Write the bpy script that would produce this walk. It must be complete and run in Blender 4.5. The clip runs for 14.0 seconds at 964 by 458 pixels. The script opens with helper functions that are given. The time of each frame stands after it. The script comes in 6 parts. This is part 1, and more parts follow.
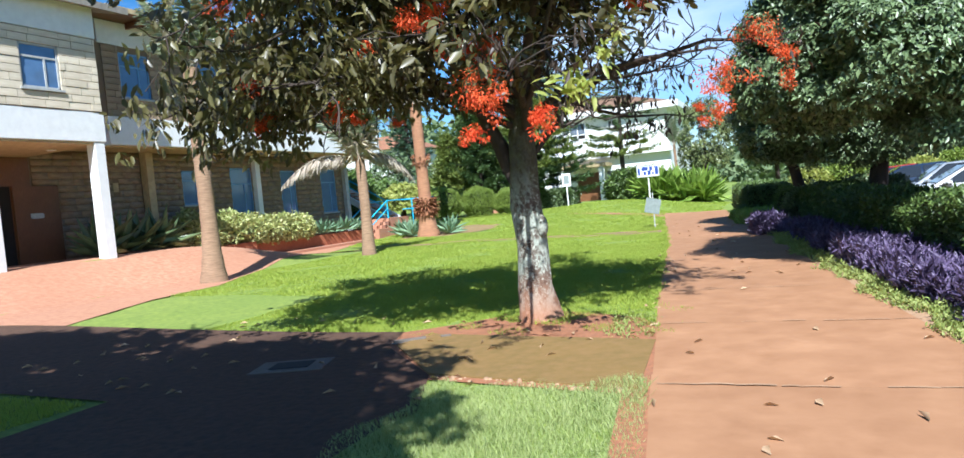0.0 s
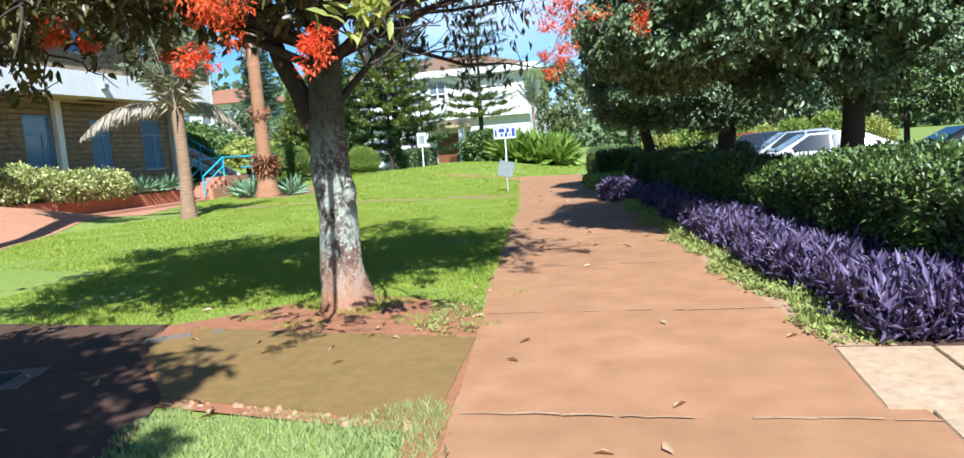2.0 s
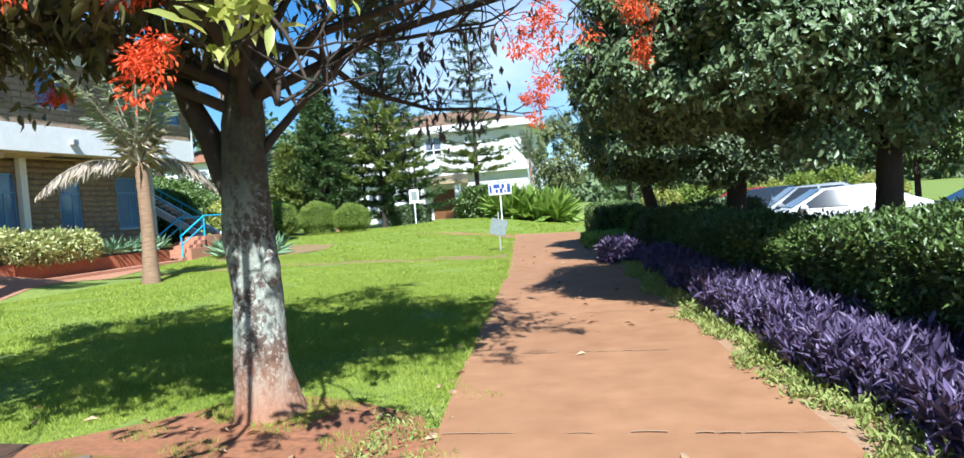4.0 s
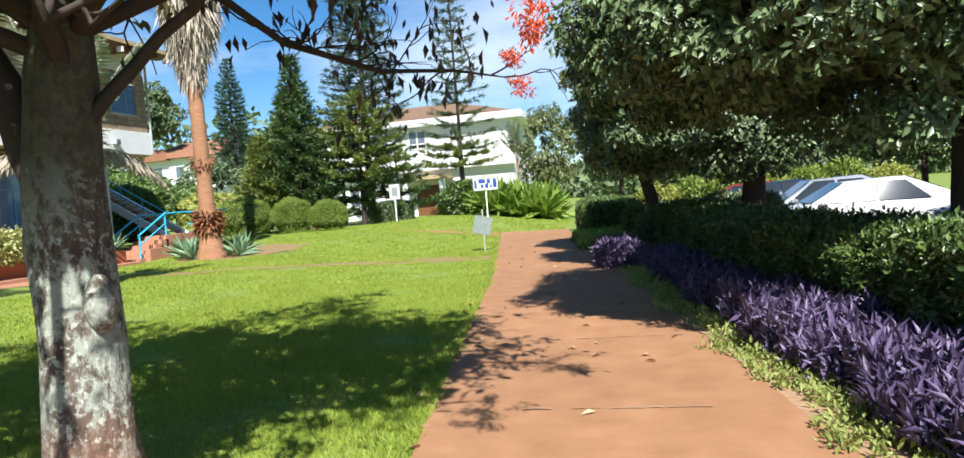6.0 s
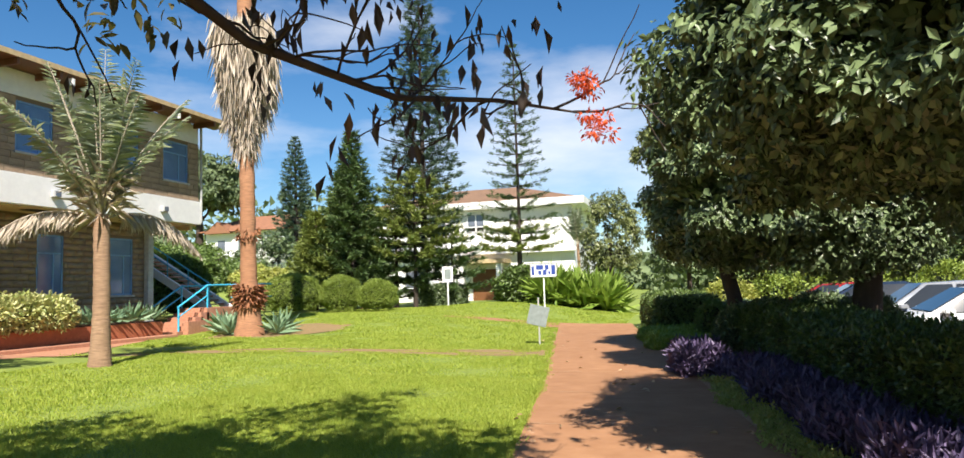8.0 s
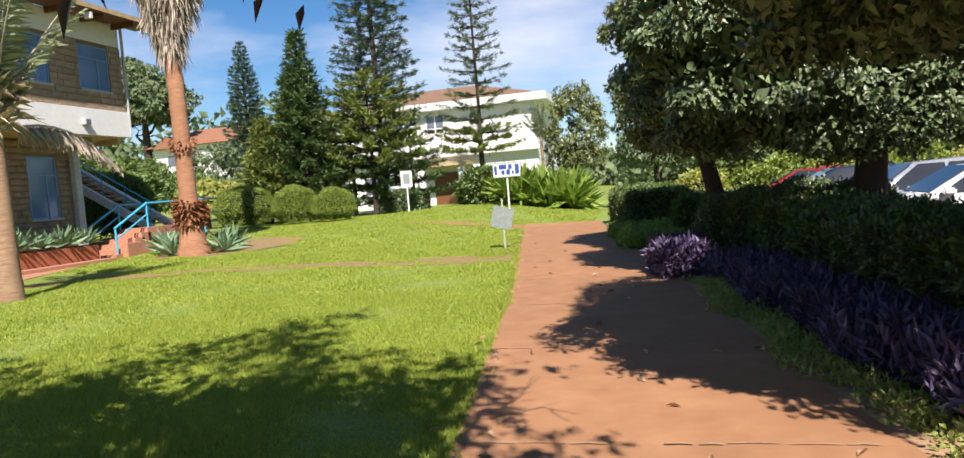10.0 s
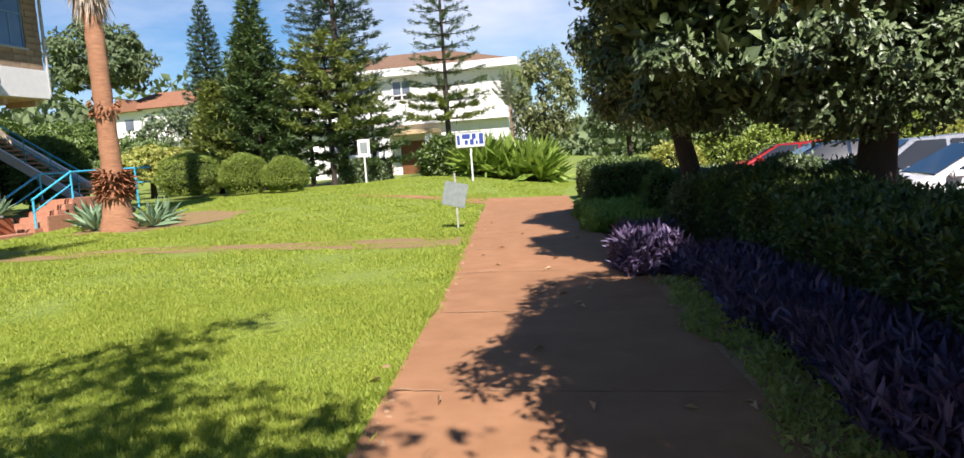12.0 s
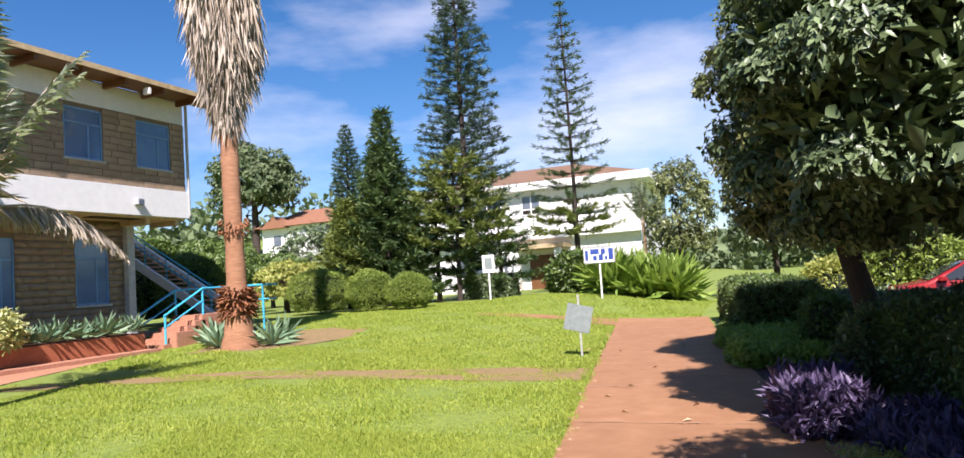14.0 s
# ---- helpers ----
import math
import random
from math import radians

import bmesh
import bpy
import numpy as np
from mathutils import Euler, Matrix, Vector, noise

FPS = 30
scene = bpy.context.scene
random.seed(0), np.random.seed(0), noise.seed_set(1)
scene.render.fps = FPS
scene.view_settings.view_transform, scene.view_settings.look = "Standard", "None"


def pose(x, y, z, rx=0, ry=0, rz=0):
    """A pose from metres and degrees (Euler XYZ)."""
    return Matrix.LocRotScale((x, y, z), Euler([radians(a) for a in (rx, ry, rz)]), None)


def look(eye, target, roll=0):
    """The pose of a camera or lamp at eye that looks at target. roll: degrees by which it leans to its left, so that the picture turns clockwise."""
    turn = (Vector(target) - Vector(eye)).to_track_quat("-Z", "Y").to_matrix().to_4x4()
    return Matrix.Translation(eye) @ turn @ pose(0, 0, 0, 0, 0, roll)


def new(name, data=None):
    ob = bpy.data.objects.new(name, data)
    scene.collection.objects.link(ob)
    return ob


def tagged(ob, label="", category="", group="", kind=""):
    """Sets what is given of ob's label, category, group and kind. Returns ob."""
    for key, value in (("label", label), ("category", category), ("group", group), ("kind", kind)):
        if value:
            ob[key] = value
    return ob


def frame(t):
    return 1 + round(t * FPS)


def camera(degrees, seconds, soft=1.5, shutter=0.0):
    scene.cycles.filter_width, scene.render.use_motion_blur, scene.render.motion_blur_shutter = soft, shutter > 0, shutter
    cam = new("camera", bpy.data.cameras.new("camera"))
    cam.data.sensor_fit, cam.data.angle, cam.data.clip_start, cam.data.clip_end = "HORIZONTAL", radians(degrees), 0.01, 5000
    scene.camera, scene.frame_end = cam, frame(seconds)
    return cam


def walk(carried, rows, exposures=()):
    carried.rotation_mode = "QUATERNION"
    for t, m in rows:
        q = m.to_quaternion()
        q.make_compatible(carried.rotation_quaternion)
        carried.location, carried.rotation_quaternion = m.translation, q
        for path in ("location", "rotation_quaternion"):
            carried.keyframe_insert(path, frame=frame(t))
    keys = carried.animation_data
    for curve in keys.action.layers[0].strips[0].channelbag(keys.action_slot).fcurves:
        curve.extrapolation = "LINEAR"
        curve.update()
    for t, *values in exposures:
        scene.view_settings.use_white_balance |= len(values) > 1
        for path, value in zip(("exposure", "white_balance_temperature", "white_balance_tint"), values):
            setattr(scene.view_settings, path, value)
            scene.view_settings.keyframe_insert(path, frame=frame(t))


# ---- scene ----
cam = camera(66.8, 14.0)
PATH = [
    (0, (-0.117, 0.398, 1.608), (-0.928, 2.224, 1.533), -5.5),
    (0.5, (-0.128, 0.815, 1.564), (-0.885, 2.664, 1.461), -5.4),
    (1, (-0.128, 1.291, 1.562), (-0.618, 3.223, 1.393), -6.7),
    (1.5, (-0.11, 1.729, 1.551), (-0.667, 3.639, 1.345), -4.5),
    (2, (-0.123, 2.219, 1.546), (-0.591, 4.152, 1.333), -4.2),
    (2.5, (-0.15, 2.645, 1.552), (-0.664, 4.576, 1.48), -4.0),
    (3, (-0.164, 3.122, 1.545), (-0.765, 5.029, 1.565), -4.3),
    (3.1, (-0.157, 3.18, 1.533), (-0.791, 5.077, 1.517), -4.3),
    (3.5, (-0.135, 3.503, 1.58), (-0.544, 5.459, 1.512), -5.5),
    (3.7, (-0.147, 3.68, 1.584), (-0.611, 5.625, 1.52), -4.4),
    (5.8, (-0.531, 5.902, 1.562), (-0.942, 7.858, 1.5), -5.5),
    (6, (-0.535, 6.117, 1.581), (-0.964, 8.069, 1.504), -4.6),
    (6.5, (-0.59, 6.587, 1.587), (-1.169, 8.497, 1.453), -3.3),
    (7, (-0.714, 7.084, 1.595), (-1.084, 9.046, 1.477), -2.9),
    (7.5, (-0.812, 7.563, 1.593), (-1.335, 9.493, 1.583), -3.1),
    (8, (-0.915, 8.063, 1.596), (-1.484, 9.973, 1.761), -1.8),
    (8.5, (-1.01, 8.543, 1.555), (-1.504, 10.481, 1.567), -2.9),
    (8.7, (-1.056, 8.696, 1.569), (-1.588, 10.623, 1.624), -2.7),
    (10.8, (-1.239, 10.443, 1.574), (-1.71, 12.378, 1.392), -5.5),
    (11, (-1.207, 10.66, 1.588), (-1.659, 12.603, 1.458), -4.6),
    (11.5, (-1.106, 11.058, 1.624), (-1.666, 12.971, 1.458), -2.8),
    (12, (-1.118, 11.657, 1.653), (-1.547, 13.6, 1.457), -4.0),
    (12.5, (-1.187, 12.011, 1.665), (-1.671, 13.945, 1.509), -1.8),
    (13, (-1.224, 12.373, 1.672), (-1.891, 14.258, 1.614), -3.2),
    (13.1, (-1.23, 12.479, 1.675), (-1.923, 14.353, 1.602), -3.8),
    (13.5, (-1.245, 12.922, 1.716), (-1.747, 14.858, 1.708), -2.8),
    (14, (-1.277, 13.179, 1.789), (-2.03, 15.027, 1.924), -3.9),
]
walk(cam, [(t, look(eye, target, roll)) for t, eye, target, roll in PATH],
     [(0, 1.08, 5550, 8), (4, 1.06, 5550, 7), (6, 0.98, 6100, 9), (7, 0.98, 6150, 9), (8.5, 0.97, 6950, 15), (11, 0.80, 6500, 18), (12.5, 0.9, 6550, 20), (14, 0.98, 6300, 24)])

# ---- world, sun, exposure ----
SUN_TO = Vector((-0.35, 0.88, -1.0)).normalized()
world = bpy.data.worlds.new("world")
scene.world = world
world.use_nodes = True
wn, wl = world.node_tree.nodes, world.node_tree.links
wn.clear()
sky = wn.new("ShaderNodeTexSky")
sky.sky_type, sky.sun_disc = "NISHITA", False
sky.sun_elevation = math.asin(-SUN_TO.z)
sky.sun_rotation = math.atan2(-SUN_TO.x, -SUN_TO.y)
sky.air_density, sky.dust_density, sky.ozone_density = 1.0, 0.15, 3.5
geo = wn.new("ShaderNodeTexCoord")
cmap = wn.new("ShaderNodeMapping")
cmap.inputs["Scale"].default_value = (1.0, 1.0, 3.2)
cn = wn.new("ShaderNodeTexNoise")
cn.inputs["Scale"].default_value, cn.inputs["Detail"].default_value, cn.inputs["Roughness"].default_value = 1.7, 7, 0.55
cr = wn.new("ShaderNodeValToRGB")
cr.color_ramp.elements[0].position, cr.color_ramp.elements[1].position = 0.53, 0.88
cm = wn.new("ShaderNodeMix")
cm.data_type = "RGBA"
cm.inputs["B"].default_value = (9.4, 9.6, 9.9, 1)
bg = wn.new("ShaderNodeBackground")
bg.inputs["Strength"].default_value = 0.067
wo = wn.new("ShaderNodeOutputWorld")
wl.new(geo.outputs["Generated"], cmap.inputs["Vector"])
wl.new(cmap.outputs[0], cn.inputs["Vector"])
wl.new(cn.outputs["Fac"], cr.inputs["Fac"])
wl.new(cr.outputs["Color"], cm.inputs["Factor"])
hs = wn.new("ShaderNodeHueSaturation")
hs.inputs["Saturation"].default_value = 1.3
wl.new(sky.outputs["Color"], hs.inputs["Color"])
wl.new(hs.outputs[0], cm.inputs["A"])
wl.new(cm.outputs["Result"], bg.inputs["Color"])
wl.new(bg.outputs[0], wo.inputs["Surface"])

sun = new("sun", bpy.data.lights.new("sun", "SUN"))
sun.data.energy, sun.data.angle, sun.data.color = 5.3, radians(0.53), (1.0, 0.95, 0.87)
sun.matrix_world = look((0, -20, 30), Vector((0, -20, 30)) + SUN_TO)

# ---- materials ----
def node_mat(name):
    m = bpy.data.materials.new(name)
    m.use_nodes = True
    n, l = m.node_tree.nodes, m.node_tree.links
    n.clear()
    return m, n, l, n.new("ShaderNodeOutputMaterial")


def mixed(n, l, fac, a, b):
    mx = n.new("ShaderNodeMix")
    mx.data_type = "RGBA"
    for key, v in (("A", a), ("B", b)):
        if isinstance(v, tuple):
            mx.inputs[key].default_value = (*v, 1)
        else:
            l.new(v, mx.inputs[key])
    if isinstance(fac, float):
        mx.inputs["Factor"].default_value = fac
    else:
        l.new(fac, mx.inputs["Factor"])
    return mx.outputs["Result"]


def noise_fac(n, l, scale, lo, hi, detail=5, stretch=None, rough=0.6):
    co = n.new("ShaderNodeTexCoord")
    out = co.outputs["Object"]
    if stretch:
        mp = n.new("ShaderNodeMapping")
        mp.inputs["Scale"].default_value = stretch
        l.new(out, mp.inputs["Vector"])
        out = mp.outputs[0]
    t = n.new("ShaderNodeTexNoise")
    t.inputs["Scale"].default_value, t.inputs["Detail"].default_value, t.inputs["Roughness"].default_value = scale, detail, rough
    l.new(out, t.inputs["Vector"])
    r = n.new("ShaderNodeMapRange")
    r.inputs["From Min"].default_value, r.inputs["From Max"].default_value = lo, hi
    l.new(t.outputs["Fac"], r.inputs["Value"])
    return r.outputs[0], t.outputs["Fac"]


def surface(name, c1, c2, c3=None, big=0.6, small=14, rough=0.8, bump=0.15, stretch=None, metal=0.0, spec=0.4, vary=0.0, bump_d=0.02):
    """Two scales of variation: large stains between c1 and c2, fine grain towards c3."""
    m, n, l, out = node_mat(name)
    p = n.new("ShaderNodeBsdfPrincipled")
    f1, _ = noise_fac(n, l, big, 0.3, 0.7, 4)
    f2, raw = noise_fac(n, l, small, 0.35, 0.7, 6, stretch)
    col = mixed(n, l, f1, c1, c2)
    col = mixed(n, l, f2, col, c3 if c3 else tuple(0.72 * (a + b) / 2 for a, b in zip(c1, c2)))
    if vary:
        oi = n.new("ShaderNodeObjectInfo")
        hsv = n.new("ShaderNodeHueSaturation")
        mr = n.new("ShaderNodeMapRange")
        mr.inputs["To Min"].default_value, mr.inputs["To Max"].default_value = 1 - vary, 1 + vary
        l.new(oi.outputs["Random"], mr.inputs["Value"])
        l.new(mr.outputs[0], hsv.inputs["Value"])
        l.new(col, hsv.inputs["Color"])
        col = hsv.outputs[0]
    l.new(col, p.inputs["Base Color"])
    p.inputs["Roughness"].default_value, p.inputs["Metallic"].default_value = rough, metal
    p.inputs["Specular IOR Level"].default_value = spec
    if bump:
        b = n.new("ShaderNodeBump")
        b.inputs["Strength"].default_value, b.inputs["Distance"].default_value = bump, bump_d
        l.new(raw, b.inputs["Height"])
        l.new(b.outputs[0], p.inputs["Normal"])
    l.new(p.outputs[0], out.inputs["Surface"])
    return m


def leafy(name, c1, c2, rough=0.45, trans=0.28, spec=0.5, glow=1.25):
    """Leaves: colour by island, some light passing through."""
    m, n, l, out = node_mat(name)
    gi = n.new("ShaderNodeNewGeometry")
    f, _ = noise_fac(n, l, 1.1, 0.3, 0.7, 3)
    a = n.new("ShaderNodeMath")
    a.operation = "MULTIPLY_ADD"
    a.inputs[1].default_value = 0.7
    sc = n.new("ShaderNodeMath")
    sc.operation = "MULTIPLY"
    sc.inputs[1].default_value = 0.3
    l.new(f, sc.inputs[0])
    l.new(gi.outputs["Random Per Island"], a.inputs[0])
    l.new(sc.outputs[0], a.inputs[2])
    col = mixed(n, l, a.outputs[0], c1, c2)
    p = n.new("ShaderNodeBsdfPrincipled")
    l.new(col, p.inputs["Base Color"])
    p.inputs["Roughness"].default_value, p.inputs["Specular IOR Level"].default_value = rough, spec
    t = n.new("ShaderNodeBsdfTranslucent")
    tc = mixed(n, l, 0.35, col, tuple(min(1, v * glow) for v in (c2[0] * 1.5, c2[1] * 1.5, c2[2] * 0.7)))
    l.new(tc, t.inputs["Color"])
    ms = n.new("ShaderNodeMixShader")
    ms.inputs[0].default_value = trans
    l.new(p.outputs[0], ms.inputs[1])
    l.new(t.outputs[0], ms.inputs[2])
    l.new(ms.outputs[0], out.inputs["Surface"])
    return m


def glassy(name, tint, rough=0.06):
    m, n, l, out = node_mat(name)
    p = n.new("ShaderNodeBsdfPrincipled")
    f, _ = noise_fac(n, l, 1.3, 0.3, 0.7)
    l.new(mixed(n, l, f, tint, tuple(0.7 * v for v in tint)), p.inputs["Base Color"])
    p.inputs["Roughness"].default_value, p.inputs["Specular IOR Level"].default_value = rough, 0.8
    l.new(p.outputs[0], out.inputs["Surface"])
    return m


M = dict(
    soil=surface("soil_and_turf", (0.17, 0.235, 0.035), (0.24, 0.29, 0.05), (0.12, 0.17, 0.03), 0.35, 9, 0.95, 0.4),
    path=surface("red_dusted_concrete", (0.36, 0.19, 0.095), (0.30, 0.152, 0.073), (0.265, 0.13, 0.06), 1.1, 2.6, 0.88, 0.0, vary=0.05),
    apron=surface("red_paving", (0.46, 0.25, 0.15), (0.38, 0.19, 0.11), (0.33, 0.15, 0.085), 0.4, 8, 0.85, 0.15),
    # dark earth, its colour lowered further to deepen the shade lying on it
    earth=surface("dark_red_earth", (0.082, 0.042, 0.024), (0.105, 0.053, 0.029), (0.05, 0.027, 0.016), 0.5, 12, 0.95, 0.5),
    redsoil=surface("red_soil", (0.36, 0.15, 0.07), (0.27, 0.11, 0.05), (0.20, 0.09, 0.045), 1.5, 18, 0.95, 0.6),
    moss=surface("mossy_concrete", (0.20, 0.12, 0.032), (0.14, 0.095, 0.023), (0.22, 0.13, 0.045), 1.1, 9, 0.8, 0.25),
    chip=surface("crumbled_concrete", (0.42, 0.27, 0.16), (0.34, 0.2, 0.11), None, 3, 20, 0.9, 0.2),
    # concrete darkened to carry the shade over the drain cover and kerb
    shadeconcrete=surface("shade_toned_concrete", (0.2, 0.17, 0.14), (0.15, 0.12, 0.095), None, 3, 18, 0.9, 0.4),
    slab=surface("pale_concrete", (0.52, 0.38, 0.24), (0.45, 0.31, 0.19), (0.36, 0.24, 0.15), 1.2, 12, 0.85, 0.2, vary=0.08),
    asphalt=surface("car_park_surface", (0.16, 0.09, 0.06), (0.12, 0.075, 0.055), None, 0.6, 16, 0.9, 0.3),
    stone=surface("brown_cut_stone", (0.38, 0.285, 0.19), (0.30, 0.215, 0.14), (0.23, 0.16, 0.105), 0.9, 7, 0.9, 0.5, (1, 0.5, 2), vary=0.14),
    # paler copy of the cut stone: the porch's sunlight is put into its colour
    stone_sunlit=surface("sunlit_cut_stone", (0.74, 0.66, 0.52), (0.66, 0.57, 0.43), (0.56, 0.47, 0.34), 0.9, 7, 0.9, 0.5, (1, 0.5, 2), vary=0.10),
    mortar=surface("mortar", (0.24, 0.17, 0.11), (0.2, 0.14, 0.09), None, 2, 30, 0.95, 0.3),
    white=surface("white_paint", (0.80, 0.80, 0.78), (0.74, 0.745, 0.73), (0.70, 0.70, 0.69), 0.7, 5, 0.7, 0.05),
    cream=surface("cream_soffit", (0.55, 0.42, 0.24), (0.48, 0.36, 0.2), None, 0.8, 6, 0.8, 0.05),
    greypaint=surface("grey_paint", (0.50, 0.51, 0.50), (0.42, 0.43, 0.42), None, 0.9, 9, 0.6, 0.1),
    bluewin=surface("blue_window_paint", (0.18, 0.36, 0.6), (0.14, 0.29, 0.52), None, 1, 12, 0.5, 0.05),
    glass=glassy("window_glass", (0.12, 0.21, 0.38)),
    glass_pale=glassy("curtained_glass", (0.14, 0.16, 0.20), 0.12),
    curtain=surface("pale_curtain", (0.35, 0.38, 0.42), (0.28, 0.30, 0.34), None, 2, 20, 0.9, 0.2, (6, 6, 0.3)),
    rooftile=surface("red_clay_roof", (0.33, 0.155, 0.085), (0.26, 0.12, 0.065), (0.18, 0.085, 0.05), 0.4, 5, 0.85, 0.5, (1, 1, 4)),
    roofsheet=surface("weathered_roof_sheet", (0.34, 0.30, 0.25), (0.25, 0.22, 0.18), None, 0.6, 8, 0.6, 0.2),
    roofbrown=surface("weathered_brown_tiles", (0.25, 0.15, 0.09), (0.19, 0.11, 0.065), (0.13, 0.08, 0.05), 0.4, 5, 0.85, 0.5, (1, 1, 4)),
    wornpath=surface("worn_red_earth", (0.22, 0.15, 0.06), (0.165, 0.14, 0.046), (0.28, 0.175, 0.085), 0.8, 7, 0.95, 0.4),
    carglass=glassy("dark_car_glass", (0.02, 0.025, 0.03), 0.04),
    darkwood=surface("varnished_door_wood", (0.20, 0.085, 0.035), (0.14, 0.06, 0.025), None, 2, 14, 0.45, 0.15, (4, 4, 0.5)),
    # near-black colour that paints the shade inside openings
    gloom=surface("painted_gloom", (0.02, 0.016, 0.013), (0.015, 0.012, 0.01), None, 1, 8, 0.9, 0.05),
    brickred=surface("brick_red_render", (0.42, 0.14, 0.065), (0.34, 0.11, 0.05), None, 1.2, 10, 0.85, 0.2, vary=0.08),
    terracotta=surface("terracotta_steps", (0.50, 0.25, 0.16), (0.42, 0.19, 0.11), None, 1.2, 10, 0.85, 0.2),
    cyan=surface("turquoise_rail_paint", (0.06, 0.50, 0.74), (0.05, 0.44, 0.66), None, 2, 20, 0.4, 0.03),
    bark=None,
    bark_brown=surface("dark_branch_bark", (0.04, 0.029, 0.023), (0.07, 0.052, 0.042), None, 3, 14, 0.95, 0.6, (1, 1, 0.4)),
    palmbark=surface("ringed_palm_bark", (0.36, 0.235, 0.145), (0.28, 0.18, 0.11), (0.19, 0.115, 0.07), 1.5, 9, 0.95, 0.7, (0.5, 0.5, 4)),
    palmbark_red=surface("reddish_palm_bark", (0.42, 0.22, 0.12), (0.32, 0.155, 0.08), (0.22, 0.11, 0.06), 1.2, 8, 0.95, 0.7, (0.5, 0.5, 3)),
    thatch=leafy("dead_palm_thatch", (0.27, 0.215, 0.155), (0.66, 0.58, 0.48), 0.8, 0.15, 0.2),
    grass=leafy("lawn_blades", (0.17, 0.265, 0.03), (0.39, 0.43, 0.075), 0.55, 0.35, 0.3),
    grass_pale=leafy("pale_tufted_blades", (0.20, 0.27, 0.08), (0.44, 0.48, 0.2), 0.55, 0.35, 0.3),
    weed=leafy("verge_weeds", (0.19, 0.26, 0.06), (0.40, 0.43, 0.15), 0.55, 0.35, 0.3),
    purple=leafy("purple_leaves", (0.038, 0.026, 0.068), (0.165, 0.12, 0.23), 0.5, 0.15, 0.5),
    leaf_dark=leafy("glossy_green_leaves", (0.024, 0.048, 0.018), (0.215, 0.29, 0.128), 0.42, 0.06, 0.5, 0.7),
    leaf_olive=leafy("fine_olive_leaves", (0.03, 0.052, 0.016), (0.27, 0.30, 0.10), 0.38, 0.06, 0.6, 0.7),
    leaf_mid=leafy("mid_green_leaves", (0.045, 0.09, 0.018), (0.17, 0.25, 0.055), 0.45, 0.2, 0.5),
    leaf_yellow=leafy("yellow_green_leaves", (0.12, 0.19, 0.02), (0.56, 0.54, 0.17), 0.45, 0.3, 0.4),
    leaf_flame=leafy("drooping_dull_leaves", (0.034, 0.026, 0.018), (0.17, 0.155, 0.055), 0.4, 0.2, 0.5),
    leaf_fresh=leafy("fresh_lime_leaves", (0.22, 0.30, 0.03), (0.52, 0.52, 0.2), 0.4, 0.4, 0.4),
    leaf_lily=leafy("strap_lily_leaves", (0.11, 0.21, 0.025), (0.30, 0.40, 0.08), 0.4, 0.25, 0.5),
    leaf_hedge=leafy("hedge_leaves", (0.02, 0.045, 0.011), (0.15, 0.22, 0.05), 0.42, 0.08, 0.5),
    leaf_bush=leafy("clipped_bush_leaves", (0.10, 0.17, 0.025), (0.32, 0.39, 0.08), 0.45, 0.2, 0.4),
    pods=leafy("dark_seed_pods", (0.035, 0.025, 0.02), (0.075, 0.05, 0.035), 0.5, 0.05, 0.4),
    flower=leafy("scarlet_flowers", (0.72, 0.055, 0.02), (0.85, 0.17, 0.05), 0.5, 0.3, 0.3, 0.8),
    flower_dry=leafy("orange_fading_flowers", (0.62, 0.065, 0.022), (0.80, 0.17, 0.045), 0.6, 0.3, 0.3, 0.8),
    leaf_cream=leafy("cream_variegated_leaves", (0.14, 0.21, 0.03), (0.74, 0.72, 0.36), 0.45, 0.25, 0.4),
    pine=leafy("dark_pine_needles", (0.036, 0.075, 0.028), (0.135, 0.205, 0.065), 0.5, 0.12, 0.4),
    pine_light=leafy("light_pine_needles", (0.09, 0.14, 0.03), (0.28, 0.32, 0.08), 0.5, 0.15, 0.4),
    pine_blue=leafy("blue_green_needles", (0.045, 0.09, 0.06), (0.12, 0.18, 0.12), 0.5, 0.12, 0.4),
    agave=leafy("grey_green_agave", (0.10, 0.19, 0.11), (0.22, 0.32, 0.18), 0.5, 0.12, 0.4),
    frond=leafy("grey_green_fronds", (0.18, 0.23, 0.16), (0.40, 0.45, 0.34), 0.5, 0.3, 0.4),
    # lighter grey-green, with the haze of distance put into the leaf colour
    woods=leafy("hazy_far_foliage", (0.08, 0.12, 0.06), (0.18, 0.23, 0.11), 0.7, 0.15, 0.2),
    steel=surface("painted_steel", (0.55, 0.55, 0.53), (0.45, 0.45, 0.43), None, 2, 15, 0.45, 0.05, metal=0.3),
    blueprint=surface("blue_sign_print", (0.03, 0.06, 0.27), (0.035, 0.075, 0.3), None, 3, 20, 0.4, 0.0),
    signgrey=surface("grey_board", (0.25, 0.29, 0.275), (0.20, 0.24, 0.23), None, 1.5, 12, 0.6, 0.05),
    rubber=surface("tyre_rubber", (0.02, 0.02, 0.02), (0.03, 0.03, 0.03), None, 3, 20, 0.85, 0.1),
    litter=leafy("dry_fallen_leaves", (0.30, 0.16, 0.07), (0.62, 0.46, 0.30), 0.8, 0.1, 0.2),
)


